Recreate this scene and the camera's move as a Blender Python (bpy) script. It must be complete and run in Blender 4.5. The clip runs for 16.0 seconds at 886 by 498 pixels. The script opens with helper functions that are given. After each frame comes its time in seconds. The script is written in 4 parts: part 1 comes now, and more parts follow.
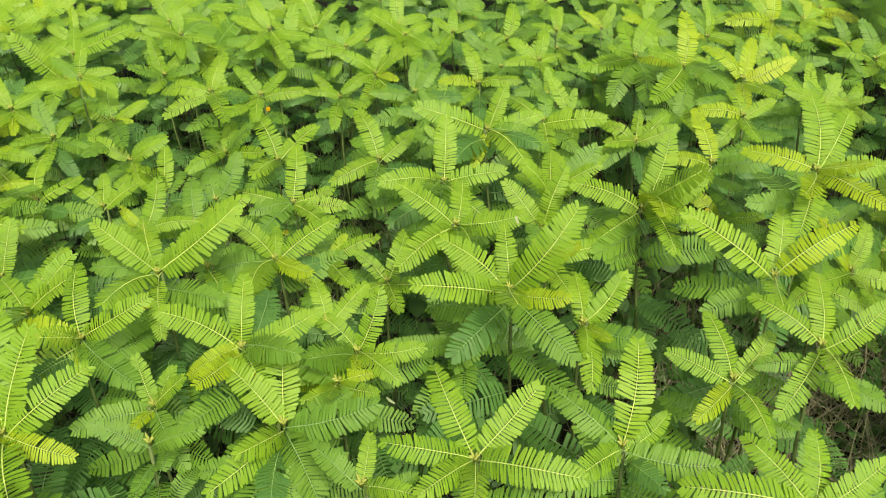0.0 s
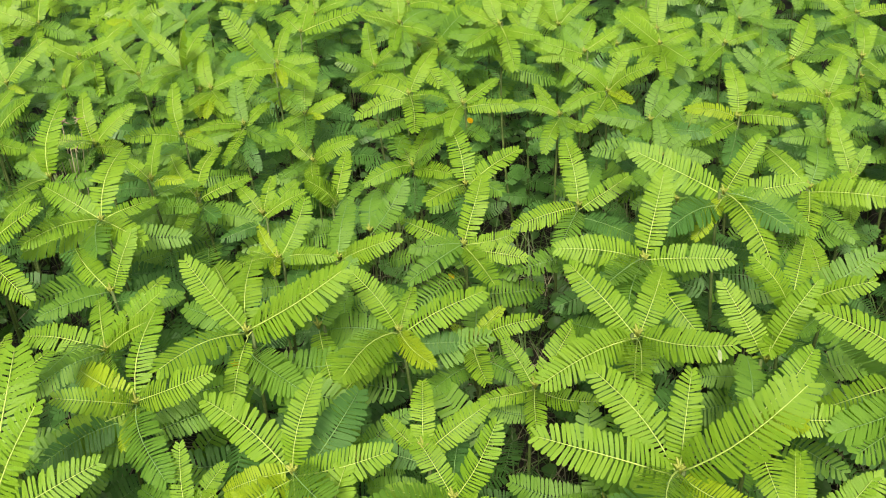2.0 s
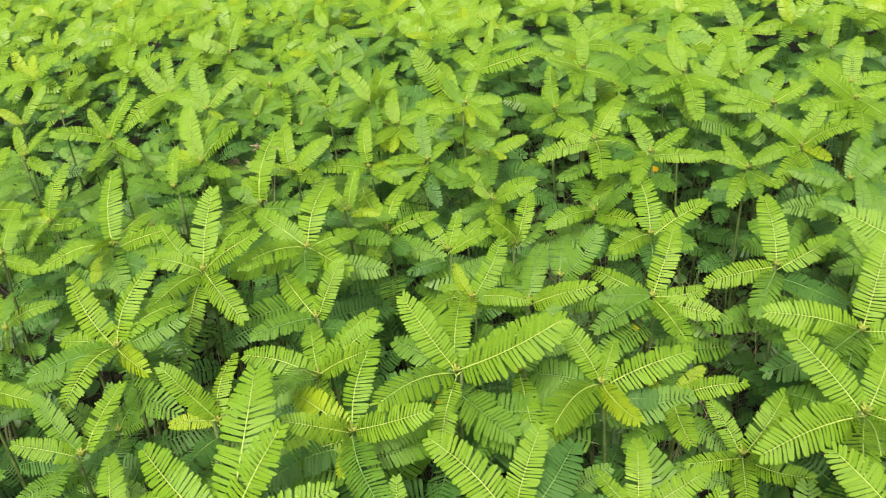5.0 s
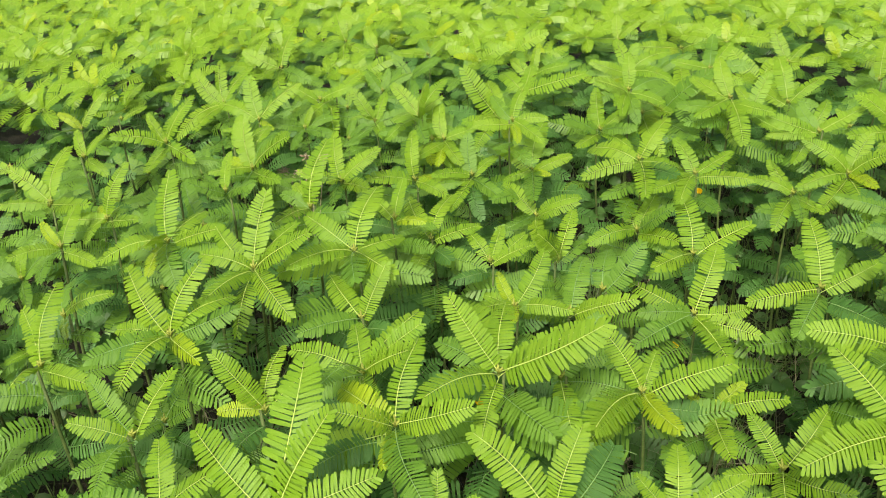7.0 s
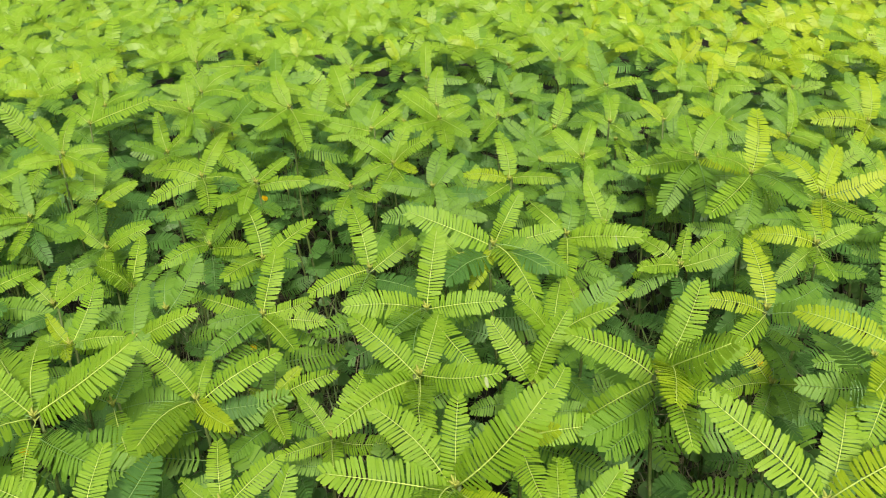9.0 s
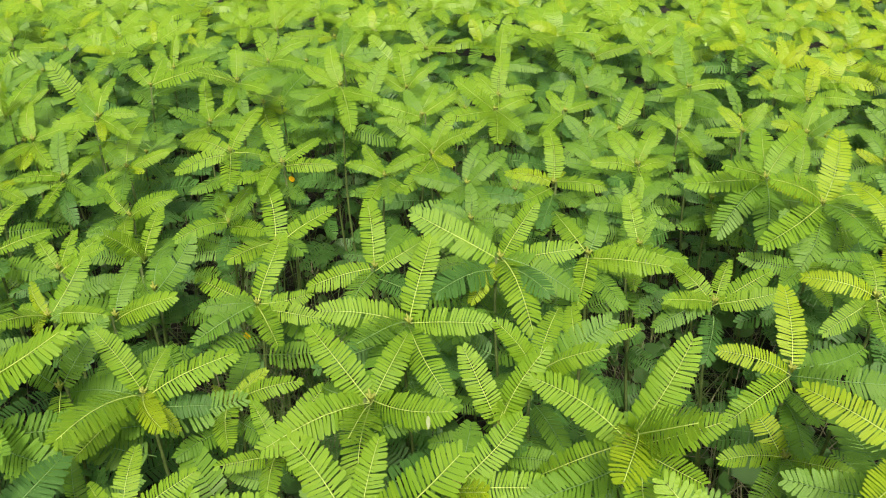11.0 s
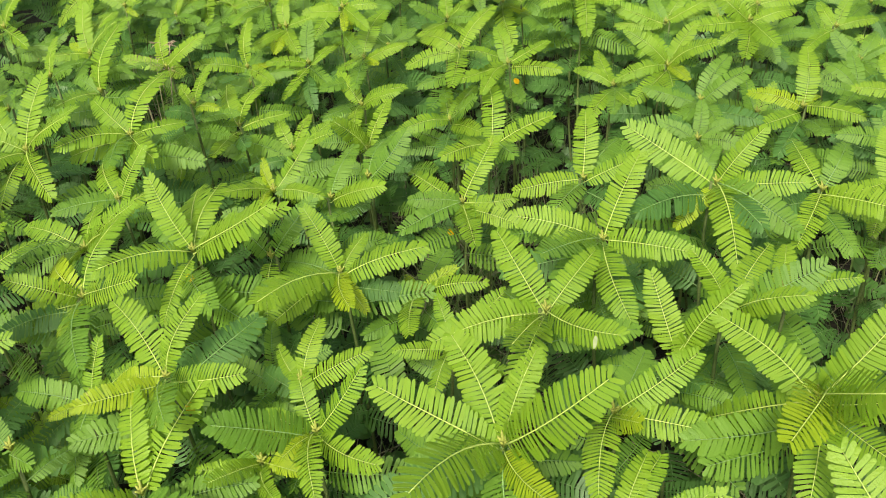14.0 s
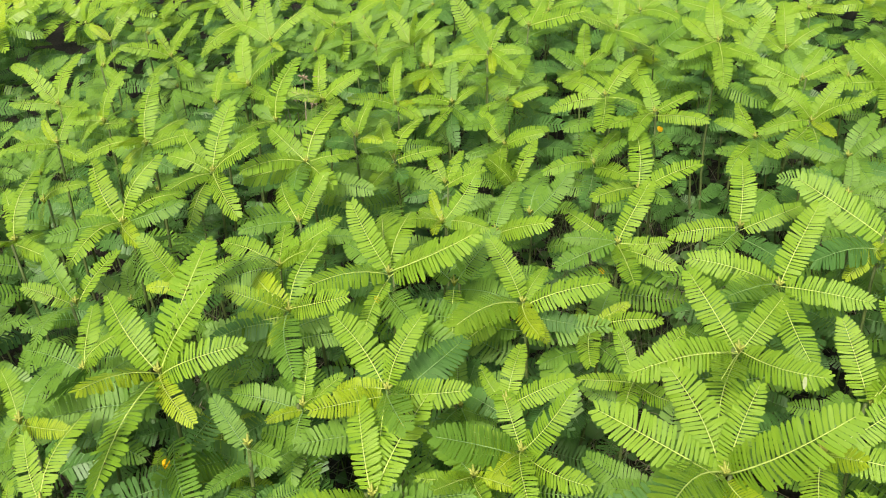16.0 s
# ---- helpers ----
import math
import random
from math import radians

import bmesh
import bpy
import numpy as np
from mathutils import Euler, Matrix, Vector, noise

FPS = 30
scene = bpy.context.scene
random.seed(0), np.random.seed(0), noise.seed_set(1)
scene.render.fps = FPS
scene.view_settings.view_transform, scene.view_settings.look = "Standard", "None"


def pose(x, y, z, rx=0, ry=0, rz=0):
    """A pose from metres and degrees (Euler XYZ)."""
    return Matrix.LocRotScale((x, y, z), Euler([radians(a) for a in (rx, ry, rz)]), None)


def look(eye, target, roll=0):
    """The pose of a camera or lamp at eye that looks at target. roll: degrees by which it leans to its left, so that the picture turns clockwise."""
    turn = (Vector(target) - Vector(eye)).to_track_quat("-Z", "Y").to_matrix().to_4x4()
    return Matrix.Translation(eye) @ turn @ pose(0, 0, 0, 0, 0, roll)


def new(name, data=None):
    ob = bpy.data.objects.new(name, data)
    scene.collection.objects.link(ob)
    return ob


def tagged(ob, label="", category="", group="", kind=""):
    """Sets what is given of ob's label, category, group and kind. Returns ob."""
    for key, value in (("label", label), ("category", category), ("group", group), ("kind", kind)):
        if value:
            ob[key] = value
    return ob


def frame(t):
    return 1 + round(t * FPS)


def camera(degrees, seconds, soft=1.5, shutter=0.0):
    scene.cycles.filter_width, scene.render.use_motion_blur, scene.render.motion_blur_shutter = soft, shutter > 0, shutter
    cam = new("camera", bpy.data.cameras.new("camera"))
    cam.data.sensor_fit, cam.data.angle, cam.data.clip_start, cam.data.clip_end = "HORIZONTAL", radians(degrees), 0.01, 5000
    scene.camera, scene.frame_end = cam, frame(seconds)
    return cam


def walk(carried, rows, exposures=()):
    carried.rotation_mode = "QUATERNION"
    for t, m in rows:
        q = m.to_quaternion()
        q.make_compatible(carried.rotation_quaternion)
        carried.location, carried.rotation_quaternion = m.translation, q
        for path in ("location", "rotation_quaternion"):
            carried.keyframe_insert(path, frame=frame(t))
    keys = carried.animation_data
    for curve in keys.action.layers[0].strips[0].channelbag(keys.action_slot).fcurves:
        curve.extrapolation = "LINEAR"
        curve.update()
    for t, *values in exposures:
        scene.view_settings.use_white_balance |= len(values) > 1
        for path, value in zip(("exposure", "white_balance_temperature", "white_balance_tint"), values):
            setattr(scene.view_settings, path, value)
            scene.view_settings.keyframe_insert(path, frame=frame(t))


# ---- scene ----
# ---- the camera and its walk ----
cam = camera(57.6, 16.0, soft=1.0, shutter=0.1)
PATH = [
    (0, (0.022, 0.057, 0.795), (-0.048, 1.793, -0.194), -2.8),
    (0.5, (0.025, 0.131, 0.787), (-0.097, 1.893, -0.153), -3.2),
    (1, (0.04, 0.188, 0.793), (-0.224, 1.956, -0.104), -3.7),
    (1.5, (0.062, 0.253, 0.789), (-0.445, 1.966, -0.111), -3.2),
    (2, (0.072, 0.3, 0.77), (-0.616, 1.886, -0.236), -3.6),
    (2.5, (0.067, 0.317, 0.765), (-0.621, 1.847, -0.324), -4.2),
    (3, (0.052, 0.304, 0.772), (-0.599, 1.828, -0.348), -4.7),
    (3.5, (0.045, 0.283, 0.769), (-0.59, 1.799, -0.369), -5.0),
    (4, (0.033, 0.272, 0.772), (-0.657, 1.77, -0.36), -4.9),
    (4.5, (0.027, 0.272, 0.786), (-0.773, 1.794, -0.235), -4.0),
    (5, (0.002, 0.268, 0.79), (-0.957, 1.76, -0.135), -3.9),
    (5.2, (-0.004, 0.265, 0.798), (-1.054, 1.709, -0.103), -4.2),
    (7.3, (0.008, 0.241, 0.777), (-1.021, 1.735, -0.065), -2.0),
    (7.5, (0.021, 0.251, 0.777), (-0.863, 1.834, -0.066), -2.3),
    (8, (0.055, 0.257, 0.777), (-0.425, 2.004, -0.068), -2.7),
    (8.2, (0.06, 0.252, 0.772), (-0.235, 2.047, -0.058), -2.3),
    (10.3, (0.232, 0.304, 0.785), (-0.124, 2.067, -0.09), -1.2),
    (10.5, (0.23, 0.321, 0.782), (-0.175, 2.073, -0.092), -0.6),
    (11, (0.217, 0.355, 0.773), (-0.341, 2.055, -0.12), -0.1),
    (11.5, (0.215, 0.382, 0.776), (-0.531, 1.995, -0.141), -1.1),
    (12, (0.256, 0.395, 0.774), (-0.693, 1.893, -0.15), -2.2),
    (12.5, (0.282, 0.389, 0.769), (-0.774, 1.804, -0.169), -4.0),
    (13, (0.268, 0.367, 0.771), (-0.801, 1.755, -0.193), -4.5),
    (13.5, (0.25, 0.365, 0.774), (-0.794, 1.724, -0.256), -3.1),
    (14, (0.249, 0.384, 0.764), (-0.791, 1.713, -0.31), -3.1),
    (14.5, (0.262, 0.391, 0.764), (-0.821, 1.675, -0.323), -3.8),
    (15, (0.261, 0.389, 0.763), (-0.893, 1.644, -0.281), -3.3),
    (15.5, (0.229, 0.341, 0.775), (-0.944, 1.591, -0.255), -3.2),
    (16, (0.176, 0.28, 0.783), (-0.985, 1.575, -0.204), -1.7),
]
EXPOSURES = ((0, 0.67, 6700, 9), (1, 0.65, 6600, 9), (3.5, 0.69, 6550, 9), (5, 0.71, 6500, 9), (8, 0.64, 6600, 9), (10.5, 0.55, 6600, 9), (11, 0.58, 6600, 9), (12, 0.64, 6450, 9), (12.5, 0.67, 6450, 12), (15, 0.69, 6450, 14), (16, 0.76, 6400, 16))
walk(cam, [(t, look(eye, target, roll)) for t, eye, target, roll in PATH], EXPOSURES)

# ---- sky and sun: soft hazy daylight late in the day ----
SUN_HEIGHT, SUN_TURN = 48.0, 160.0
world = bpy.data.worlds.new("sky")
scene.world = world
world.use_nodes = True
wn, wl = world.node_tree.nodes, world.node_tree.links
sky = wn.new("ShaderNodeTexSky")
sky.sky_type = "NISHITA"
sky.sun_disc = False
sky.sun_elevation = radians(SUN_HEIGHT)
sky.sun_rotation = radians(SUN_TURN)
sky.air_density, sky.dust_density, sky.ozone_density = 1.0, 6.0, 0.3
wl.new(sky.outputs["Color"], wn["Background"].inputs["Color"])
wn["Background"].inputs["Strength"].default_value = 0.095
sun = new("sun", bpy.data.lights.new("sun", "SUN"))
sun.data.energy, sun.data.angle, sun.data.color = 3.3, radians(11), (1.0, 0.94, 0.81)
to_sun = Vector((math.sin(radians(SUN_TURN)) * math.cos(radians(SUN_HEIGHT)), math.cos(radians(SUN_TURN)) * math.cos(radians(SUN_HEIGHT)), math.sin(radians(SUN_HEIGHT))))
sun.matrix_world = look(to_sun * 30, (0, 0, 0))


# ---- materials ----
def material(name):
    m = bpy.data.materials.new(name)
    m.use_nodes = True
    m.node_tree.nodes.clear()
    return m, m.node_tree.nodes, m.node_tree.links


def leaf_material(name, dark, light, through_colour, gloss=0.36):
    """A thin leaf: soft sheen above, light coming through it, mottled at two scales and a little different from leaf to leaf."""
    m, n, l = material(name)
    out = n.new("ShaderNodeOutputMaterial")
    coord = n.new("ShaderNodeTexCoord")
    info = n.new("ShaderNodeObjectInfo")
    geo = n.new("ShaderNodeNewGeometry")
    coarse, fine = n.new("ShaderNodeTexNoise"), n.new("ShaderNodeTexNoise")
    coarse.inputs["Scale"].default_value, coarse.inputs["Detail"].default_value = 2.2, 2
    fine.inputs["Scale"].default_value, fine.inputs["Detail"].default_value = 60, 3
    for tex in (coarse, fine):
        l.new(coord.outputs["Object"], tex.inputs["Vector"])
    total = n.new("ShaderNodeMath")
    total.operation = "MULTIPLY_ADD"
    total.inputs[1].default_value, total.inputs[2].default_value = 0.55, -0.08
    l.new(coarse.outputs["Fac"], total.inputs[0])
    each = n.new("ShaderNodeMath")
    each.operation = "MULTIPLY_ADD"
    each.inputs[1].default_value = 0.38
    l.new(info.outputs["Random"], each.inputs[0])
    l.new(total.outputs[0], each.inputs[2])
    isle = n.new("ShaderNodeMath")
    isle.operation = "MULTIPLY_ADD"
    isle.inputs[1].default_value = 0.22
    l.new(geo.outputs["Random Per Island"], isle.inputs[0])
    l.new(each.outputs[0], isle.inputs[2])
    grain = n.new("ShaderNodeMath")
    grain.operation = "MULTIPLY_ADD"
    grain.inputs[1].default_value = 0.18
    l.new(fine.outputs["Fac"], grain.inputs[0])
    l.new(isle.outputs[0], grain.inputs[2])
    mix = n.new("ShaderNodeMix")
    mix.data_type = "RGBA"
    mix.inputs["A"].default_value, mix.inputs["B"].default_value = (*dark, 1), (*light, 1)
    l.new(grain.outputs[0], mix.inputs["Factor"])
    bump = n.new("ShaderNodeBump")
    bump.inputs["Strength"].default_value, bump.inputs["Distance"].default_value = 0.25, 0.004
    l.new(fine.outputs["Fac"], bump.inputs["Height"])
    face = n.new("ShaderNodeBsdfPrincipled")
    face.inputs["Roughness"].default_value = 0.44
    face.inputs["Specular IOR Level"].default_value = gloss
    l.new(mix.outputs["Result"], face.inputs["Base Color"])
    l.new(bump.outputs["Normal"], face.inputs["Normal"])
    thin = n.new("ShaderNodeBsdfTranslucent")
    tint = n.new("ShaderNodeMix")
    tint.data_type, tint.blend_type = "RGBA", "MIX"
    tint.inputs["Factor"].default_value = 0.7
    tint.inputs["B"].default_value = (*through_colour, 1)
    l.new(mix.outputs["Result"], tint.inputs["A"])
    l.new(tint.outputs["Result"], thin.inputs["Color"])
    both = n.new("ShaderNodeMixShader")
    both.inputs["Fac"].default_value = 0.34
    l.new(face.outputs[0], both.inputs[1])
    l.new(thin.outputs[0], both.inputs[2])
    l.new(both.outputs[0], out.inputs["Surface"])
    return m


def plain_material(name, dark, light, rough, scale, bump_depth=0.0):
    m, n, l = material(name)
    out = n.new("ShaderNodeOutputMaterial")
    coord, info = n.new("ShaderNodeTexCoord"), n.new("ShaderNodeObjectInfo")
    coarse, fine = n.new("ShaderNodeTexNoise"), n.new("ShaderNodeTexNoise")
    coarse.inputs["Scale"].default_value, coarse.inputs["Detail"].default_value = scale, 4
    fine.inputs["Scale"].default_value, fine.inputs["Detail"].default_value = scale * 14, 5
    for tex in (coarse, fine):
        l.new(coord.outputs["Object"], tex.inputs["Vector"])
    add = n.new("ShaderNodeMath")
    add.operation = "MULTIPLY"
    l.new(coarse.outputs["Fac"], add.inputs[0])
    l.new(fine.outputs["Fac"], add.inputs[1])
    ramp = n.new("ShaderNodeValToRGB")
    ramp.color_ramp.elements[0].position, ramp.color_ramp.elements[1].position = 0.12, 0.42
    ramp.color_ramp.elements[0].color, ramp.color_ramp.elements[1].color = (*dark, 1), (*light, 1)
    l.new(add.outputs[0], ramp.inputs["Fac"])
    face = n.new("ShaderNodeBsdfPrincipled")
    face.inputs["Roughness"].default_value = rough
    face.inputs["Specular IOR Level"].default_value = 0.25
    l.new(ramp.outputs["Color"], face.inputs["Base Color"])
    if bump_depth:
        bump = n.new("ShaderNodeBump")
        bump.inputs["Strength"].default_value, bump.inputs["Distance"].default_value = 0.8, bump_depth
        l.new(fine.outputs["Fac"], bump.inputs["Height"])
        l.new(bump.outputs["Normal"], face.inputs["Normal"])
    l.new(face.outputs[0], out.inputs["Surface"])
    return m


# leaf ages: 0 just opened, 1 fresh, 2 grown, 3 old lower leaves, 4 warm sunlight put into the colour
LEAF = [
    leaf_material("leaf_just_opened", (0.22, 0.35, 0.010), (0.31, 0.43, 0.014), (0.44, 0.56, 0.02)),
    leaf_material("leaf_fresh", (0.127, 0.280, 0.014), (0.234, 0.381, 0.022), (0.33, 0.495, 0.02)),
    leaf_material("leaf_grown", (0.086, 0.208, 0.019), (0.162, 0.308, 0.032), (0.26, 0.42, 0.025), gloss=0.38),
    leaf_material("leaf_old", (0.048, 0.142, 0.026), (0.106, 0.238, 0.045), (0.13, 0.28, 0.03), gloss=0.38),
    leaf_material("leaf_warm_lit", (0.25, 0.37, 0.012), (0.36, 0.45, 0.018), (0.46, 0.55, 0.02)),
]
RIB = plain_material("leaf_rib", (0.36, 0.49, 0.09), (0.52, 0.62, 0.17), 0.55, 30)
RIB_OLD = plain_material("old_leaf_rib", (0.15, 0.29, 0.08), (0.28, 0.43, 0.14), 0.55, 30)
STEM = plain_material("green_stem", (0.050, 0.085, 0.022), (0.12, 0.16, 0.045), 0.6, 20, 0.0006)
BUDS = plain_material("bud_scale", (0.20, 0.24, 0.04), (0.38, 0.42, 0.08), 0.7, 60)
SOIL = plain_material("dark_soil", (0.013, 0.012, 0.008), (0.052, 0.046, 0.032), 0.95, 9, 0.012)
STRAW = plain_material("dry_straw", (0.19, 0.18, 0.10), (0.40, 0.36, 0.22), 0.8, 25, 0.0005)
PETAL = plain_material("yellow_petal", (0.82, 0.54, 0.01), (0.95, 0.70, 0.02), 0.6, 40)
WHITE = plain_material("pale_petal", (0.20, 0.25, 0.11), (0.32, 0.36, 0.19), 0.7, 30)
WEED = leaf_material("weed_leaf", (0.05, 0.13, 0.03), (0.11, 0.22, 0.05), (0.14, 0.28, 0.04))
GRASS = leaf_material("grass_blade", (0.07, 0.14, 0.03), (0.15, 0.22, 0.06), (0.18, 0.28, 0.05))
SEED = plain_material("dry_seed_head", (0.26, 0.19, 0.12), (0.50, 0.40, 0.28), 0.85, 40, 0.0008)


# ---- mesh helpers ----
def mesh_of(name, verts, faces, *mats):
    me = bpy.data.meshes.new(name)
    me.from_pydata([tuple(v) for v in verts], [], [tuple(f) for f in faces])
    for m in mats:
        me.materials.append(m)
    me.polygons.foreach_set("use_smooth", [True] * len(me.polygons))
    me.update()
    return me


def part(name, me, parent, m=None, label=""):
    ob = new(name, me)
    ob.parent = parent
    if m is not None:
        ob.matrix_basis = m
    return tagged(ob, label)


def tube(points, radii, sides=5):
    """Vertices and faces of a round bar along points."""
    verts, faces = [], []
    for i, p in enumerate(points):
        a, b = points[max(i - 1, 0)], points[min(i + 1, len(points) - 1)]
        along = (Vector(b) - Vector(a)).normalized()
        side = along.cross(Vector((0.31, 0.17, 0.93))).normalized()
        other = along.cross(side)
        for k in range(sides):
            t = 2 * math.pi * k / sides
            verts.append(Vector(p) + float(radii[i]) * (math.cos(t) * side + math.sin(t) * other))
    for i in range(len(points) - 1):
        for k in range(sides):
            q = (k + 1) % sides
            faces.append((i * sides + k, i * sides + q, (i + 1) * sides + q, (i + 1) * sides + k))
    faces.append(tuple(range(sides))[::-1])
    faces.append(tuple(range(len(points) * sides - sides, len(points) * sides)))
    return verts, faces


# ---- the feathered leaf ----
OUTLINES = {
    3: ((0.0, 0.34), (0.10, 0.80), (0.45, 1.0), (0.86, 0.98), (0.965, 0.66), (1.0, 0.20)),
    2: ((0.0, 0.40), (0.18, 0.95), (0.86, 1.0), (1.0, 0.35)),
    1: ((0.0, 0.6), (0.84, 1.0), (1.0, 0.4)),
    0: ((0.0, 0.8), (1.0, 0.9)),
}
LOBES = ((0.05, 0.50), (0.09, 0.64), (0.2, 0.88), (0.35, 1.0), (0.5, 1.0), (0.65, 0.97), (0.8, 0.86), (0.9, 0.68), (1.0, 0.44))


def rachis_at(u, arch, bend):
    """A point of the leaf's midrib, with its root at the origin and its tip at (0, 1, 0)."""
    return Vector((bend * math.sin(math.pi * u), u, arch * math.sin(math.pi * u ** 0.85)))


def leaflet_frames(rng, pairs, arch, bend, width, keel, fill):
    """Root matrix of every leaflet, x across it and y along it, scaled to its size."""
    made = []
    for k in range(pairs):
        u = 0.085 + 0.905 * k / (pairs - 1)
        reach = width * np.interp(u, [a for a, _ in LOBES], [b for _, b in LOBES])
        along = (rachis_at(min(u + 0.02, 1.0), arch, bend) - rachis_at(u - 0.02, arch, bend)).normalized()
        for side in (-1, 1):
            lean = radians(np.interp(u, (0.05, 0.5, 0.85, 1.0), (84, 76, 66, 42)) + rng.uniform(-5, 5))
            flat = Vector((side * along.y, -side * along.x, 0)).normalized()
            out = (math.cos(lean) * along + math.sin(lean) * flat).normalized()
            out = (out + Vector((0, 0, keel + rng.uniform(-0.07, 0.07)))).normalized()
            up = flat.cross(along).normalized() * side
            up = (up + along * rng.uniform(-0.24, 0.0)).normalized()
            across = out.cross(up).normalized()
            up = across.cross(out)
            length = reach * rng.uniform(0.93, 1.05) * (0.94 if rng.random() < 0.06 else 1)
            wide = 0.905 / pairs * rng.uniform(fill - 0.06, fill + 0.06)
            m = Matrix((across * wide, out * length, up * length)).transposed().to_4x4()
            m.translation = rachis_at(u, arch, bend)
            made.append(m)
    return made


def leaflet_shape(detail, droop):
    """One leaflet of unit width and length, its tip bent down a little."""
    verts, faces = [], []
    rows = OUTLINES[detail]
    for t, w in rows:
        z = -droop * t * t
        verts += [Vector((-w / 2, t, z)), Vector((w / 2, t, z))]
    for i in range(len(rows) - 1):
        faces.append((2 * i, 2 * i + 1, 2 * i + 3, 2 * i + 2))
    return verts, faces


def leaf_shape(seed, pairs, detail, width=0.19, fill=0.84):
    rng = random.Random(seed)
    arch, bend, keel = rng.uniform(0.05, 0.17), rng.uniform(-0.06, 0.06), rng.uniform(-0.26, 0.28)
    frames = leaflet_frames(rng, pairs, arch, bend, width * rng.uniform(0.93, 1.07), keel, fill)
    shapes = [leaflet_shape(detail, d) for d in (0.06, 0.12, 0.2)]
    verts, faces = [], []
    for m in frames:
        vs, fs = shapes[rng.randrange(3)]
        if rng.random() < 0.012:
            continue
        o = len(verts)
        verts += [m @ v for v in vs]
        faces += [tuple(o + i for i in f) for f in fs]
    ribs = [rachis_at(u, arch, bend) + Vector((0, 0, 0.004)) for u in np.linspace(0, 0.99, 8 if detail > 1 else 4)]
    radii = np.linspace(0.0064, 0.0027, len(ribs))
    rib = tube(ribs, radii, 5 if detail == 3 else 3)
    return verts, faces, rib, frames


VARIANTS = 7
LEAVES = {}
for detail, pairs in ((3, 25), (2, 23), (1, 20)):
    for v in range(VARIANTS):
        for age in range(5):
            vs, fs, (rv, rf), frames = leaf_shape(100 * detail + v, pairs + v % 3, detail, *((0.182, 0.865) if age in (0, 1, 4) else (0.194, 0.92)))
            rib = mesh_of("rib", rv, rf, RIB if age in (0, 1, 4) else RIB_OLD)
            whole = mesh_of("leaf", vs + rv, fs + [tuple(i + len(vs) for i in f) for f in rf], LEAF[age], RIB if age in (0, 1, 4) else RIB_OLD)
            whole.polygons.foreach_set("material_index", [0] * len(fs) + [1] * len(rf))
            LEAVES[detail, v, age] = (whole, rib, frames)
LEAFLET = {age: [mesh_of("leaflet", *leaflet_shape(3, d), LEAF[age]) for d in (0.06, 0.12, 0.2)] for age in range(5)}


FACING = Vector((0.12, -0.64, 0.76)).normalized()  # leaves turn their faces to the light


def leaf_pose(root, az, el, length, roll):
    """A leaf's matrix: y towards its tip, z up."""
    a, e = radians(az), radians(el)
    y = Vector((math.cos(e) * math.cos(a), math.cos(e) * math.sin(a), math.sin(e)))
    x = y.cross(FACING).normalized()
    z = x.cross(y)
    m = Matrix((x, y, z)).transposed().to_4x4() @ Matrix.Rotation(radians(roll), 4, "Y") @ Matrix.Scale(length, 4)
    m.translation = root
    return m


def add_leaf(plant, rng, detail, root, az, el, length, age, split=False):
    whole, rib, frames = LEAVES[detail, rng.randrange(VARIANTS), age]
    leaf = part("leaf", rib if split else whole, plant, leaf_pose(root, az, el, length, rng.uniform(-11, 11)))
    for m in frames if split else ():
        part("leaflet", LEAFLET[age][rng.randrange(3)], leaf, m)
    return leaf


STEMS = []
for k in range(6):
    rng = random.Random(900 + k)
    a, b = rng.uniform(-0.03, 0.03), rng.uniform(-0.03, 0.03)
    line = [Vector((a * (1 - u) ** 2 + 0.004 * math.sin(5 * u + k), b * (1 - u) ** 2 + 0.004 * math.cos(4 * u + k), u - 1)) for u in np.linspace(0, 1, 9)]
    STEMS.append(mesh_of("stem", *tube(line, np.linspace(0.0026, 0.0014, 9), 6), STEM))
bud_v, bud_f = [], []
for k in range(5):
    rng = random.Random(950 + k)
    a = k * 2.4
    tip = Vector((0.004 * math.cos(a), 0.004 * math.sin(a), rng.uniform(0.003, 0.008)))
    v, f = tube([Vector((0, 0, -0.003)), tip * 0.45, tip * 0.8, tip], (0.0011, 0.0012, 0.0008, 0.0003), 5)
    bud_f += [tuple(i + len(bud_v) for i in q) for q in f]
    bud_v += v
BUD = mesh_of("bud", bud_v, bud_f, BUDS)


def petal_shape(length, width):
    rows = ((0, 0.3), (0.3, 0.8), (0.65, 1.0), (0.9, 0.75), (1.0, 0.3))
    verts = [Vector((s * w * width / 2, t * length, 0.35 * length * t * t)) for t, w in rows for s in (-1, 1)]
    return verts, [(2 * i, 2 * i + 1, 2 * i + 3, 2 * i + 2) for i in range(len(rows) - 1)]


PETALS = mesh_of("petal", *petal_shape(0.0068, 0.0060), PETAL)


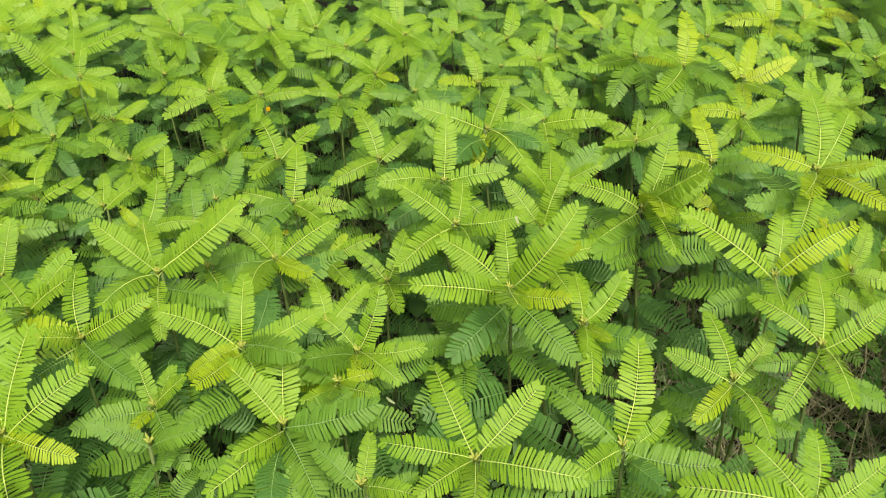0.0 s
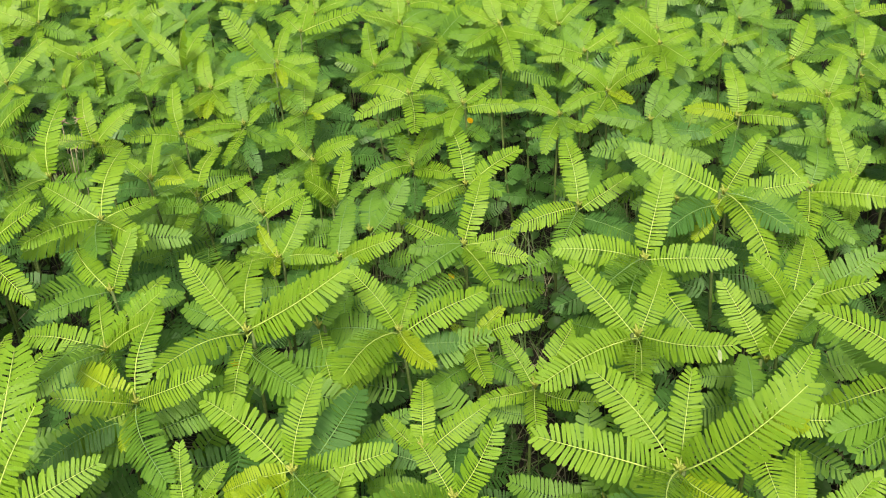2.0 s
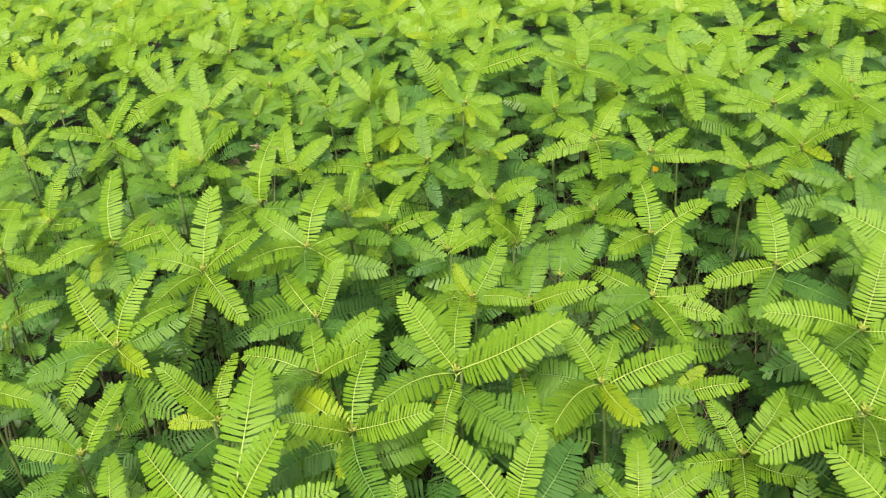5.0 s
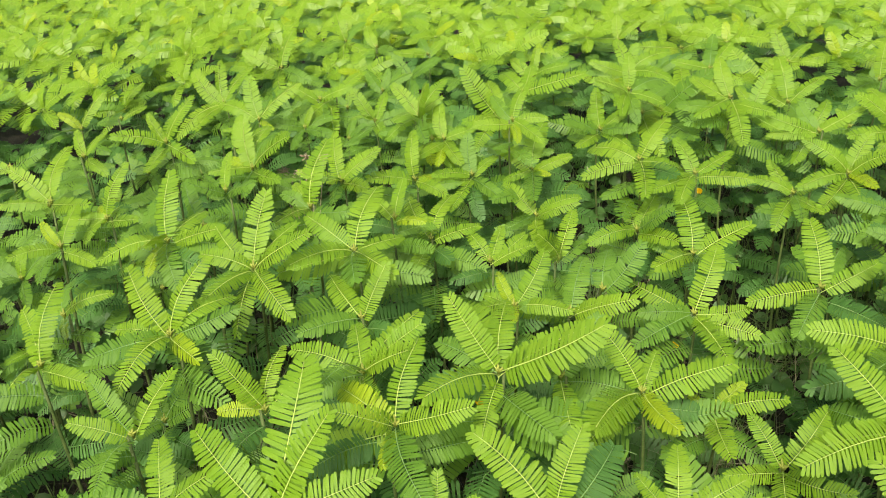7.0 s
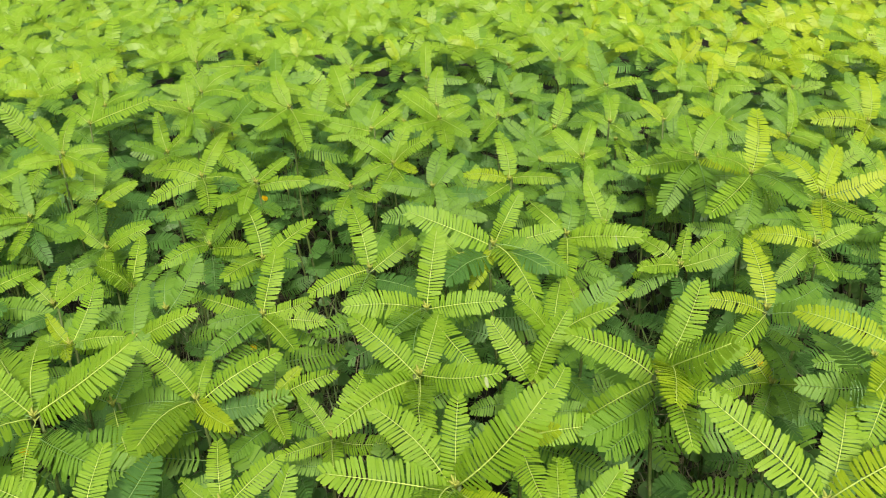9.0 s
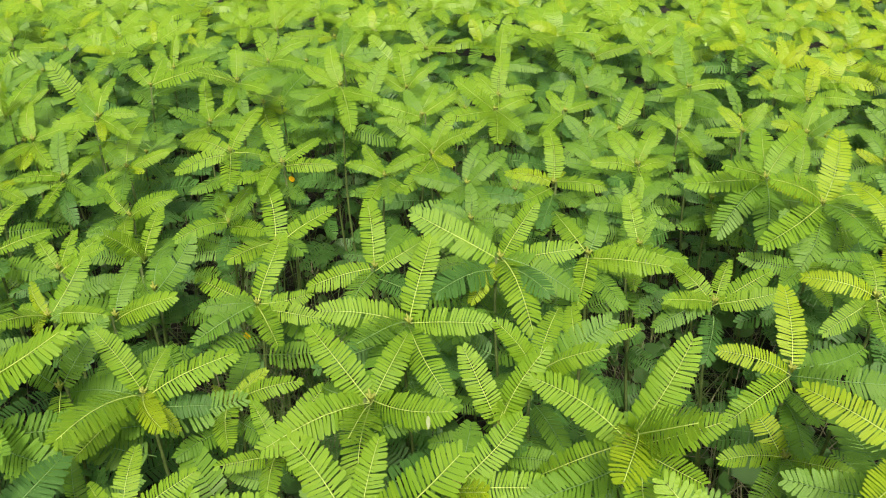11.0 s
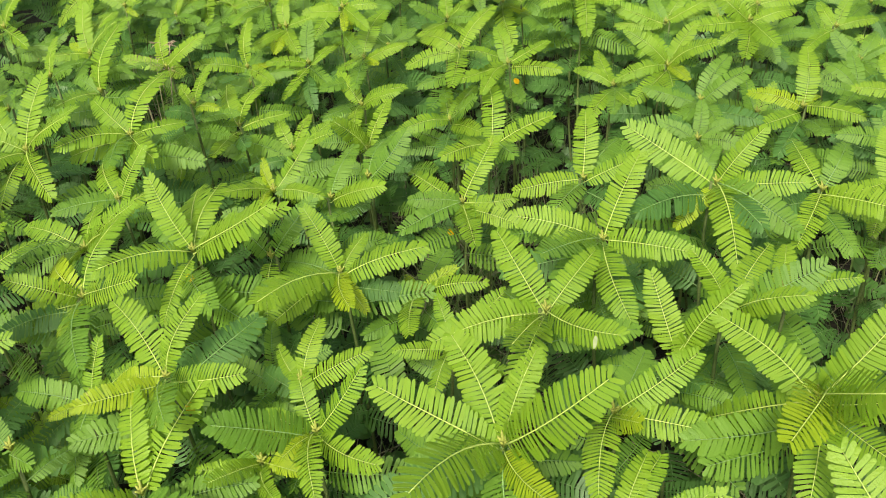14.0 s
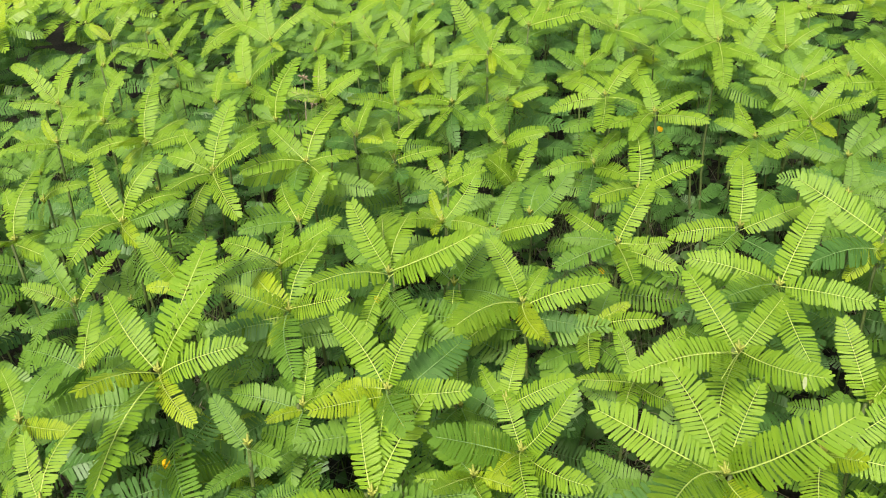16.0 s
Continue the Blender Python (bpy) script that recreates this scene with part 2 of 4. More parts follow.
def add_flower(plant, foot, at):
    """A small yellow pea flower on a thread-like stalk from the stem."""
    at = at - foot
    line = [Vector((0, 0, at.z - 0.012)), Vector((at.x * 0.5, at.y * 0.5, at.z - 0.003)), at]
    bloom = part("flower", mesh_of("flower_stalk", *tube(line, (0.0007, 0.0006, 0.0009), 5), STEM), plant, label="small yellow-orange pea flower")
    for k in range(5):
        m = Matrix.Translation(at) @ Matrix.Rotation(k * 1.2566, 4, "Z") @ Matrix.Rotation(radians(38 if k else 80), 4, "X") @ Matrix.Scale(1.15 if k < 2 else 0.8, 4)
        part("petal", PETALS, bloom, m)


# small open places where grass and straw show between the stems
BARE = ((0.27, 1.09), (0.28, 1.22), (-0.23, 1.11), (-0.40, 1.37), (-0.04, 0.83), (-0.17, 1.12), (-0.45, 1.30), (-0.19, 0.92), (0.09, 0.71), (-0.43, 0.94), (0.26, 0.99), (0.41, 0.72), (-0.32, 1.11), (-0.19, 1.77), (-0.73, 0.68), (-0.25, 1.90), (-0.31, 2.05), (-0.14, 1.61), (-0.06, 1.59), (-0.17, 1.42), (0.24, 1.30), (0.28, 1.37), (0.38, 0.67), (0.20, 1.63), (-0.28, 1.30), (-0.79, 0.60), (-0.68, 0.78), (-0.81, 0.93), (-1.28, 1.41), (-0.60, 1.56), (0.12, 1.85), (-0.53, 1.45))


def bare(x, y, size):
    return any((x - a) ** 2 + (y - b) ** 2 < size * size for a, b in BARE)


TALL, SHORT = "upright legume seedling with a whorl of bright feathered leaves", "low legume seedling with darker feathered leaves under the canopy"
planted = []


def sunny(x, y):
    """How much warm sunlight is put into the leaf colours, growing towards +x."""
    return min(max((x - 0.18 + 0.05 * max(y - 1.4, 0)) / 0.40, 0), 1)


def seedling(x, y, z, leaves, detail=3, split=False, lower=6, label=TALL, flower=None):
    """A plant whose crown is at (x, y, z). leaves: bearing, rise, length and age of each leaf of its crown."""
    rng = random.Random(round(x * 7919 + y * 104729 + z * 31))
    plant = tagged(new("seedling"), label, "plant", "field of seedlings")
    plant.matrix_basis = Matrix.Translation((x, y, 0))
    planted.append((x, y))
    stem = part("stem", STEMS[rng.randrange(6)], plant, Matrix.Translation((0, 0, z)) @ Matrix.Diagonal((1, 1, z + 0.01, 1)))
    part("bud", BUD, plant, Matrix.Translation((0, 0, z)))
    size = max(l for _, _, l, _ in leaves)
    for az, el, length, age in leaves:
        drop = 0.016 if age == 3 else rng.uniform(0, 0.008)
        # sunlight from sunny() is coloured in: yellower leaf ages instead of a lamp
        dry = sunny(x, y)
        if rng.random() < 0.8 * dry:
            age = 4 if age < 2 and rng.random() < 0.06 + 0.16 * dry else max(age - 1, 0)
        elif age == 1 and not split and rng.random() < 0.10:
            age = 2
        add_leaf(plant, rng, detail, Vector((0, 0, z - drop)), az, el, length, age, split)
    turn = rng.uniform(0, 360)
    bearings = sorted(az % 360 for az, _, _, _ in leaves)
    gaps = sorted(((b - a) % 360 or 360, a) for a, b in zip(bearings, bearings[1:] + bearings[:1]))
    for k, (gap, start) in enumerate(gaps[-2:]):
        if gap < 75 or bare(x + 0.05 * math.cos(radians(start + gap / 2)), y + 0.05 * math.sin(radians(start + gap / 2)), 0.05):
            continue
        add_leaf(plant, rng, 2, Vector((0, 0, z - 0.022 - 0.012 * k)), start + gap / 2, rng.uniform(-6, 12), size * rng.uniform(0.72, 0.9), 2)
    for k in range(lower):
        az = turn + 137 * k + rng.uniform(-20, 20)
        if bare(x + 0.05 * math.cos(radians(az)), y + 0.05 * math.sin(radians(az)), 0.065):
            continue
        add_leaf(plant, rng, 1, Vector((0, 0, z - 0.042 - 0.026 * k)), az, rng.uniform(-14, 12), min(size * rng.uniform(0.8, 1.05), 0.090), 3 if k > 1 else 2)
    if flower:
        add_flower(plant, Vector((x, y, 0)), Vector(flower))
    return plant


def crown(rng, size):
    """Bearings, rises, lengths and ages for a seedling's crown."""
    turn, made = rng.uniform(0, 360), []
    count = rng.randrange(6, 9)
    for k in range(count):
        young = k == 0
        az = turn + 137.5 * k + rng.uniform(-14, 14)
        rise = rng.uniform(14, 34) - 4 * k + 30 * math.cos(radians(az - 108))
        made.append((az, rise, size * (0.75 if young else rng.uniform(0.88, 1.12)), 0 if young and rng.random() < 0.6 else 1 if k < 6 else 2))
    return made


# ---- ground ----
def ground_height(x, y):
    return 0.014 * noise.noise(Vector((x * 3, y * 3, 0))) + 0.006 * noise.noise(Vector((x * 17, y * 17, 4)))


edges = sorted(set([round(v, 3) for v in np.linspace(-3, 6, 181)] + [-60, -30, -15, -8, -5, 8, 11, 18, 35, 70]))
count = len(edges)
verts = [(x, y, ground_height(x, y)) for y in edges for x in edges]
faces = [(j * count + i, j * count + i + 1, (j + 1) * count + i + 1, (j + 1) * count + i) for j in range(count - 1) for i in range(count - 1)]
tagged(new("ground", mesh_of("ground", verts, faces, SOIL)), "dark bare soil under the crop", "ground", kind="structure")

# ---- the seedlings of the near field, crown by crown ----
seedling(0.056, 0.680, 0.397, [(152, 32, 0.082, 1), (-168, 16, 0.091, 1), (93, 50, 0.066, 1), (-29, 11, 0.059, 0), (10, 51, 0.099, 1), (-89, 26, 0.102, 1), (-50, -19, 0.087, 2), (-141, -38, 0.086, 2), (-128, -6, 0.086, 3)], split=True)
seedling(-0.527, 0.828, 0.409, [(108, 29, 0.092, 1), (66, 1, 0.059, 1), (-164, -19, 0.101, 1), (-18, 0, 0.075, 1), (173, 17, 0.078, 1), (-50, 4, 0.078, 2), (-112, 5, 0.077, 1)])
seedling(-0.612, 0.855, 0.434, [(9, 10, 0.055, 1), (-86, 6, 0.060, 1), (179, 14, 0.046, 2), (103, 51, 0.086, 1), (154, 18, 0.052, 1), (115, 32, 0.057, 1)])
seedling(-0.537, 0.983, 0.358, [(96, 31, 0.070, 1), (147, 23, 0.084, 1), (47, 13, 0.064, 1), (-119, 11, 0.051, 2), (-74, -5, 0.065, 1), (-35, 12, 0.066, 3)])
seedling(-0.459, 0.996, 0.340, [(104, 34, 0.058, 1), (34, 27, 0.058, 1), (154, 25, 0.054, 1), (68, 26, 0.060, 1), (-118, 3, 0.055, 3)])
seedling(-0.645, 1.099, 0.380, [(105, -34, 0.086, 1), (-123, 14, 0.071, 1), (126, 48, 0.073, 1), (88, -5, 0.043, 0), (-9, -7, 0.060, 1), (-79, 13, 0.059, 3)], detail=2)
seedling(-0.592, 1.167, 0.374, [(80, 20, 0.056, 1), (-20, -9, 0.064, 1), (-161, -8, 0.062, 1), (128, 45, 0.071, 1), (-94, -30, 0.062, 1), (-43, -35, 0.061, 3), (-134, 7, 0.058, 1)], detail=2)
seedling(-0.657, 1.193, 0.411, [(-68, -20, 0.052, 0), (-30, -20, 0.060, 1), (129, 41, 0.064, 1), (54, 13, 0.055, 1), (-102, -8, 0.057, 1)], detail=2)
seedling(-0.465, 0.760, 0.378, [(154, 12, 0.079, 1), (84, 52, 0.065, 1), (-124, 0, 0.063, 1), (-15, 23, 0.058, 3)])
seedling(-0.396, 0.679, 0.385, [(-170, 7, 0.073, 1), (45, 38, 0.067, 1), (135, 13, 0.068, 1), (14, 33, 0.067, 1), (-41, 17, 0.066, 1), (-124, -10, 0.067, 2), (-83, 24, 0.067, 2), (78, 26, 0.075, 1)])
seedling(-0.325, 0.632, 0.388, [(14, 26, 0.070, 1), (-124, 33, 0.059, 1), (-38, -9, 0.078, 2), (-151, -27, 0.086, 1), (-69, -13, 0.037, 0), (165, -2, 0.075, 0), (107, 35, 0.077, 1), (-124, -3, 0.071, 3)])
seedling(-0.280, 0.714, 0.405, [(171, 4, 0.067, 2), (17, 34, 0.101, 1), (-77, -34, 0.062, 1), (171, 44, 0.073, 1), (-104, 13, 0.082, 1), (138, 4, 0.110, 1), (115, 26, 0.077, 1), (53, 20, 0.088, 1), (-157, -9, 0.076, 3)], flower=(-0.301, 0.718, 0.360), split=True)
seedling(-0.187, 0.793, 0.371, [(-11, -34, 0.041, 0), (95, 27, 0.045, 1), (170, 46, 0.065, 1), (37, 21, 0.081, 1), (-91, 15, 0.096, 1), (-179, -9, 0.077, 2), (-112, -21, 0.073, 1), (-40, 3, 0.059, 0), (37, -11, 0.057, 3)], split=True)
seedling(-0.212, 1.013, 0.329, [(9, -5, 0.068, 1), (31, 6, 0.058, 1), (-180, 19, 0.076, 1), (-32, -21, 0.038, 1), (91, 38, 0.085, 1), (-125, -16, 0.076, 2), (-145, 4, 0.059, 2), (-45, -5, 0.076, 1)], flower=(-0.227, 1.010, 0.281))
seedling(-0.101, 1.082, 0.358, [(-147, -10, 0.075, 1), (118, 38, 0.085, 1), (-93, -11, 0.076, 2), (49, 20, 0.071, 1), (-21, 0, 0.076, 3), (87, 19, 0.076, 2)])
seedling(0.048, 1.054, 0.407, [(18, 11, 0.077, 1), (-120, -38, 0.051, 0), (-57, -16, 0.100, 1), (-2, -19, 0.084, 2), (-180, 23, 0.099, 1), (51, 51, 0.066, 1), (-118, 6, 0.087, 3), (-42, 10, 0.082, 3)])
seedling(-0.008, 0.940, 0.387, [(86, 49, 0.085, 1), (9, 5, 0.075, 1), (173, -7, 0.080, 1), (-90, -10, 0.083, 2), (-45, -19, 0.083, 1), (-102, 15, 0.083, 2), (-158, 12, 0.081, 1), (-134, -4, 0.090, 3)])
seedling(0.007, 0.816, 0.394, [(151, -16, 0.072, 2), (157, 32, 0.078, 1), (-14, 14, 0.074, 1), (83, 24, 0.069, 1), (-167, -30, 0.073, 1), (-75, -24, 0.080, 1), (-79, 20, 0.077, 1), (-131, -5, 0.088, 1)], split=True)
seedling(-0.070, 0.800, 0.335, [(68, 35, 0.064, 1), (146, 34, 0.049, 1), (-72, -5, 0.054, 1), (-9, 9, 0.054, 1), (-133, 11, 0.051, 1)])
seedling(-0.085, 0.653, 0.351, [(55, 53, 0.062, 1), (-3, 7, 0.061, 1), (-118, 33, 0.082, 1), (-47, -1, 0.060, 1), (-174, -2, 0.047, 1), (147, 28, 0.056, 1), (-91, 5, 0.042, 0), (-138, 6, 0.062, 1), (107, 7, 0.068, 3)])
seedling(-0.173, 0.603, 0.396, [(169, 25, 0.079, 1), (-159, -20, 0.050, 0), (17, 20, 0.068, 1), (91, 47, 0.061, 1), (-112, 10, 0.061, 0), (-35, 17, 0.072, 2), (-54, -30, 0.072, 1), (85, 13, 0.082, 3)], flower=(-0.172, 0.613, 0.353), split=True)
seedling(-0.113, 0.671, 0.372, [(112, 32, 0.052, 1), (48, 25, 0.056, 1), (162, 22, 0.040, 1), (173, -6, 0.052, 3)])
seedling(-0.139, 0.846, 0.337, [(25, 17, 0.062, 1), (-62, 3, 0.067, 1), (64, 20, 0.038, 0), (109, 3, 0.074, 2), (161, 16, 0.030, 0), (-157, 3, 0.058, 3)])
seedling(-0.250, 0.580, 0.354, [(-157, 2, 0.065, 1), (-53, -24, 0.061, 1), (80, 24, 0.043, 1), (124, 45, 0.050, 1), (-108, 7, 0.031, 0), (-2, 45, 0.045, 1)])
seedling(-0.430, 0.595, 0.386, [(77, 22, 0.057, 1), (114, 32, 0.058, 1), (-81, 0, 0.057, 3), (-148, -2, 0.039, 0), (-157, 53, 0.062, 1), (171, 14, 0.041, 1)])
seedling(0.127, 1.118, 0.392, [(44, 6, 0.061, 1), (12, -13, 0.061, 1), (88, 24, 0.062, 2), (-89, -21, 0.070, 1), (133, 18, 0.073, 1), (-134, -3, 0.064, 3), (-8, 6, 0.083, 1)])
seedling(0.042, 1.373, 0.365, [(-91, -15, 0.076, 3), (-130, -10, 0.074, 1), (-11, 5, 0.073, 1), (110, 41, 0.080, 1), (85, -2, 0.051, 0), (-177, 8, 0.066, 0)], detail=2)
seedling(0.147, 1.410, 0.390, [(76, 36, 0.065, 1), (137, 27, 0.065, 1), (56, -4, 0.060, 1), (-66, -17, 0.065, 1), (-113, 9, 0.069, 3), (-160, 8, 0.062, 1)], detail=2)
seedling(-0.128, 1.358, 0.392, [(-172, 34, 0.070, 1), (74, 46, 0.069, 1), (0, 36, 0.072, 1), (-56, -25, 0.072, 1), (-106, -22, 0.070, 1), (-32, -7, 0.045, 0), (-141, -13, 0.067, 1), (145, 26, 0.061, 1)], detail=2)
seedling(-0.185, 1.323, 0.366, [(-95, -22, 0.065, 1), (43, 24, 0.059, 1), (-64, -15, 0.057, 2), (145, 34, 0.062, 1), (-37, -1, 0.057, 1), (-178, 13, 0.058, 1)], detail=2)
seedling(-0.289, 1.228, 0.407, [(59, 20, 0.060, 1), (12, 4, 0.069, 1), (-87, -13, 0.066, 1), (-123, -7, 0.066, 1), (139, 34, 0.066, 1)], flower=(-0.286, 1.245, 0.373), detail=2)
seedling(-0.366, 1.229, 0.414, [(-62, -14, 0.084, 1), (164, -1, 0.085, 1), (29, -11, 0.060, 1), (-154, -16, 0.075, 1), (78, 36, 0.078, 1), (-29, 11, 0.073, 3)], detail=2)
seedling(-0.255, 1.136, 0.339, [(126, 37, 0.089, 1), (-105, 8, 0.078, 1), (50, 23, 0.084, 1), (-37, 19, 0.081, 2), (-69, 6, 0.081, 3)])
seedling(-0.339, 1.166, 0.341, [(90, 25, 0.064, 1), (-18, 9, 0.065, 1), (-123, -2, 0.072, 1), (-11, -12, 0.065, 1), (133, 28, 0.065, 1), (-9, 44, 0.065, 2), (-66, -10, 0.073, 3)], detail=2)
seedling(-0.355, 0.872, 0.368, [(153, 39, 0.041, 0), (83, 40, 0.069, 1), (172, 3, 0.040, 1), (12, 6, 0.060, 1), (-60, 12, 0.040, 0), (-98, 23, 0.060, 1)])
seedling(-0.406, 1.076, 0.321, [(100, 38, 0.074, 1), (-96, 50, 0.078, 1), (84, 8, 0.062, 2), (149, 10, 0.054, 1), (2, 2, 0.065, 3)])
seedling(-0.476, 1.146, 0.341, [(16, 27, 0.063, 1), (159, 19, 0.075, 1), (-58, -12, 0.065, 1), (-99, 2, 0.065, 2), (49, 18, 0.066, 1)], detail=2)
seedling(-0.511, 1.198, 0.386, [(-155, -22, 0.043, 1), (106, 28, 0.091, 1), (157, 13, 0.088, 1), (36, 22, 0.059, 1), (-12, 0, 0.033, 0), (-60, -13, 0.073, 2), (66, 13, 0.068, 1)], detail=2)
seedling(0.301, 0.696, 0.393, [(69, 30, 0.079, 1), (147, 29, 0.100, 1), (-105, 13, 0.078, 1), (15, 28, 0.086, 1)])
seedling(0.305, 0.593, 0.390, [(138, 20, 0.066, 1), (-89, -6, 0.064, 1), (79, 33, 0.065, 1), (17, 29, 0.066, 1), (-138, -34, 0.066, 1)])
seedling(0.239, 0.595, 0.356, [(154, 17, 0.058, 1), (-136, -6, 0.054, 0), (101, 33, 0.065, 1), (39, 29, 0.058, 1), (-77, -8, 0.064, 1)])
seedling(0.124, 0.482, 0.391, [(72, 39, 0.077, 1), (142, 24, 0.065, 1), (-11, -4, 0.065, 1), (31, 20, 0.044, 1), (-138, 6, 0.057, 1), (-66, 20, 0.051, 3)])
seedling(0.232, 0.421, 0.392, [(124, 21, 0.058, 1), (71, 26, 0.056, 1), (21, 23, 0.059, 1), (169, 4, 0.079, 1)])
seedling(0.127, 0.700, 0.340, [(-30, 6, 0.070, 1), (38, 31, 0.073, 1), (-90, -15, 0.076, 1), (88, 27, 0.063, 1), (-132, 6, 0.064, 3)])
seedling(0.020, 0.471, 0.391, [(-19, 4, 0.076, 1), (-179, 16, 0.065, 1), (-130, 13, 0.058, 1), (39, 27, 0.069, 1), (117, 33, 0.073, 1), (-91, 15, 0.058, 1)])
seedling(-0.057, 0.451, 0.390, [(-27, 15, 0.045, 1), (84, 24, 0.039, 1), (146, 26, 0.047, 1)])
seedling(0.319, 0.968, 0.387, [(100, 36, 0.076, 1), (-175, 15, 0.061, 1), (-129, -12, 0.075, 1), (-10, 12, 0.075, 1), (37, 3, 0.073, 1), (100, -38, 0.073, 1)], flower=(0.330, 1.000, 0.300))
seedling(0.321, 0.921, 0.333, [(-154, 4, 0.055, 1), (-22, 16, 0.050, 1), (-113, -14, 0.061, 1), (83, 26, 0.055, 2), (133, 30, 0.061, 1), (-84, 3, 0.055, 2)])
seedling(0.259, 1.127, 0.353, [(34, 27, 0.068, 1), (75, 43, 0.052, 1), (-151, -22, 0.067, 2), (163, -17, 0.055, 1), (-92, -12, 0.071, 3), (12, 16, 0.064, 1), (137, 18, 0.064, 1), (-145, 13, 0.061, 1)])
seedling(0.403, 1.124, 0.387, [(175, 7, 0.067, 1), (-86, -8, 0.063, 1), (-141, -24, 0.063, 2), (24, 19, 0.056, 1), (99, 22, 0.053, 1)])
seedling(0.442, 1.257, 0.395, [(9, 20, 0.082, 1), (130, 29, 0.083, 1), (-99, -14, 0.072, 0), (64, 30, 0.080, 1), (-61, 0, 0.077, 1)], detail=2)
seedling(0.371, 1.333, 0.394, [(-58, -6, 0.098, 1), (7, 8, 0.043, 1), (-126, -12, 0.110, 1), (-106, -38, 0.088, 2), (80, 45, 0.100, 1), (-145, 27, 0.088, 1), (47, -4, 0.074, 1)], detail=2)
seedling(0.311, 1.416, 0.389, [(-122, -26, 0.109, 2), (-87, -22, 0.115, 1), (-156, 0, 0.105, 1), (61, 24, 0.097, 1), (96, 22, 0.094, 1), (-54, 7, 0.098, 1), (-130, 23, 0.094, 1)], detail=2)
seedling(0.603, 1.602, 0.390, [(87, 42, 0.098, 1), (-177, 3, 0.087, 1), (-117, -13, 0.090, 1), (119, 33, 0.096, 1), (-74, -6, 0.087, 1)], detail=2)
seedling(-0.333, 0.507, 0.392, [(-8, -18, 0.056, 0), (70, 54, 0.085, 1), (40, 24, 0.077, 1), (-84, 23, 0.070, 0), (-59, -10, 0.106, 1), (174, 25, 0.086, 1), (115, 37, 0.116, 1)], flower=(-0.329, 0.493, 0.300))
seedling(-0.435, 0.488, 0.355, [(139, 27, 0.069, 1), (-162, 5, 0.069, 2), (28, 48, 0.069, 1), (-41, 31, 0.082, 3)])
seedling(-0.513, 0.526, 0.373, [(177, 36, 0.061, 1), (-69, -6, 0.058, 2), (102, 29, 0.065, 1), (-173, -21, 0.056, 3), (-146, 21, 0.053, 1)])
seedling(-0.363, 0.410, 0.390, [(24, 6, 0.045, 0), (114, 26, 0.053, 1), (166, 26, 0.048, 1), (-27, 19, 0.050, 1)])
seedling(-0.273, 0.383, 0.389, [(161, 30, 0.053, 1), (114, 29, 0.063, 1)])
seedling(-0.592, 0.743, 0.410, [(-18, -21, 0.077, 1), (23, 36, 0.079, 1), (174, 34, 0.072, 1), (-63, -26, 0.076, 1), (-117, -1, 0.051, 2), (116, 44, 0.087, 1), (-90, -2, 0.072, 1), (87, 22, 0.070, 1), (-160, 13, 0.061, 1)])
seedling(-0.565, 0.613, 0.406, [(47, 18, 0.064, 1), (170, 41, 0.082, 1), (87, 48, 0.077, 1), (-17, 3, 0.061, 0), (-165, -1, 0.060, 1), (-120, -1, 0.072, 2), (-81, -13, 0.072, 1), (75, 12, 0.066, 1)])
seedling(-0.652, 0.535, 0.388, [(123, 41, 0.079, 1), (7, 2, 0.061, 1), (157, 37, 0.067, 1), (-53, 21, 0.057, 1)])
seedling(-0.937, 0.732, 0.420, [(119, 37, 0.083, 1), (-139, 4, 0.066, 1), (5, 9, 0.071, 1), (-171, 32, 0.071, 1)], detail=2)
seedling(-0.833, 0.675, 0.407, [(-110, 7, 0.055, 1), (120, 35, 0.062, 1), (-58, -9, 0.059, 2), (4, -3, 0.055, 1), (178, 39, 0.040, 0)], detail=2)
seedling(-0.716, 0.733, 0.416, [(25, 21, 0.071, 1), (-72, -22, 0.048, 0), (-8, 3, 0.069, 3), (-117, -2, 0.072, 1), (128, 47, 0.086, 1), (-34, -20, 0.071, 1), (25, 0, 0.071, 2), (-57, 20, 0.071, 1), (95, 14, 0.063, 1)])
seedling(-0.850, 0.749, 0.410, [(-159, -4, 0.061, 1), (98, 52, 0.071, 1), (-78, -19, 0.044, 1), (159, 12, 0.043, 0), (0, 15, 0.063, 1), (130, -4, 0.056, 1)], detail=2)
seedling(-0.952, 0.925, 0.440, [(180, 53, 0.050, 1), (-7, -11, 0.065, 1), (-133, 15, 0.073, 1), (107, 32, 0.068, 1), (-65, -11, 0.067, 1), (74, 51, 0.077, 1)], detail=2)
seedling(-0.089, 1.550, 0.405, [(51, 11, 0.072, 1), (-152, 40, 0.079, 1), (-72, -18, 0.084, 1), (-23, -34, 0.069, 2), (-116, -20, 0.054, 1), (160, 29, 0.086, 1), (-139, -1, 0.083, 1), (-44, -7, 0.080, 1)], detail=2)
seedling(0.102, 1.594, 0.377, [(-128, -7, 0.079, 1), (180, 11, 0.055, 1), (-48, -21, 0.072, 1), (-40, 18, 0.081, 2), (78, 30, 0.092, 1), (84, 11, 0.072, 1)], detail=2)
seedling(-0.010, 2.043, 0.386, [(24, 15, 0.089, 1), (133, 32, 0.081, 1), (67, 12, 0.086, 1), (-67, -25, 0.089, 1), (-152, 5, 0.071, 1)], detail=2)
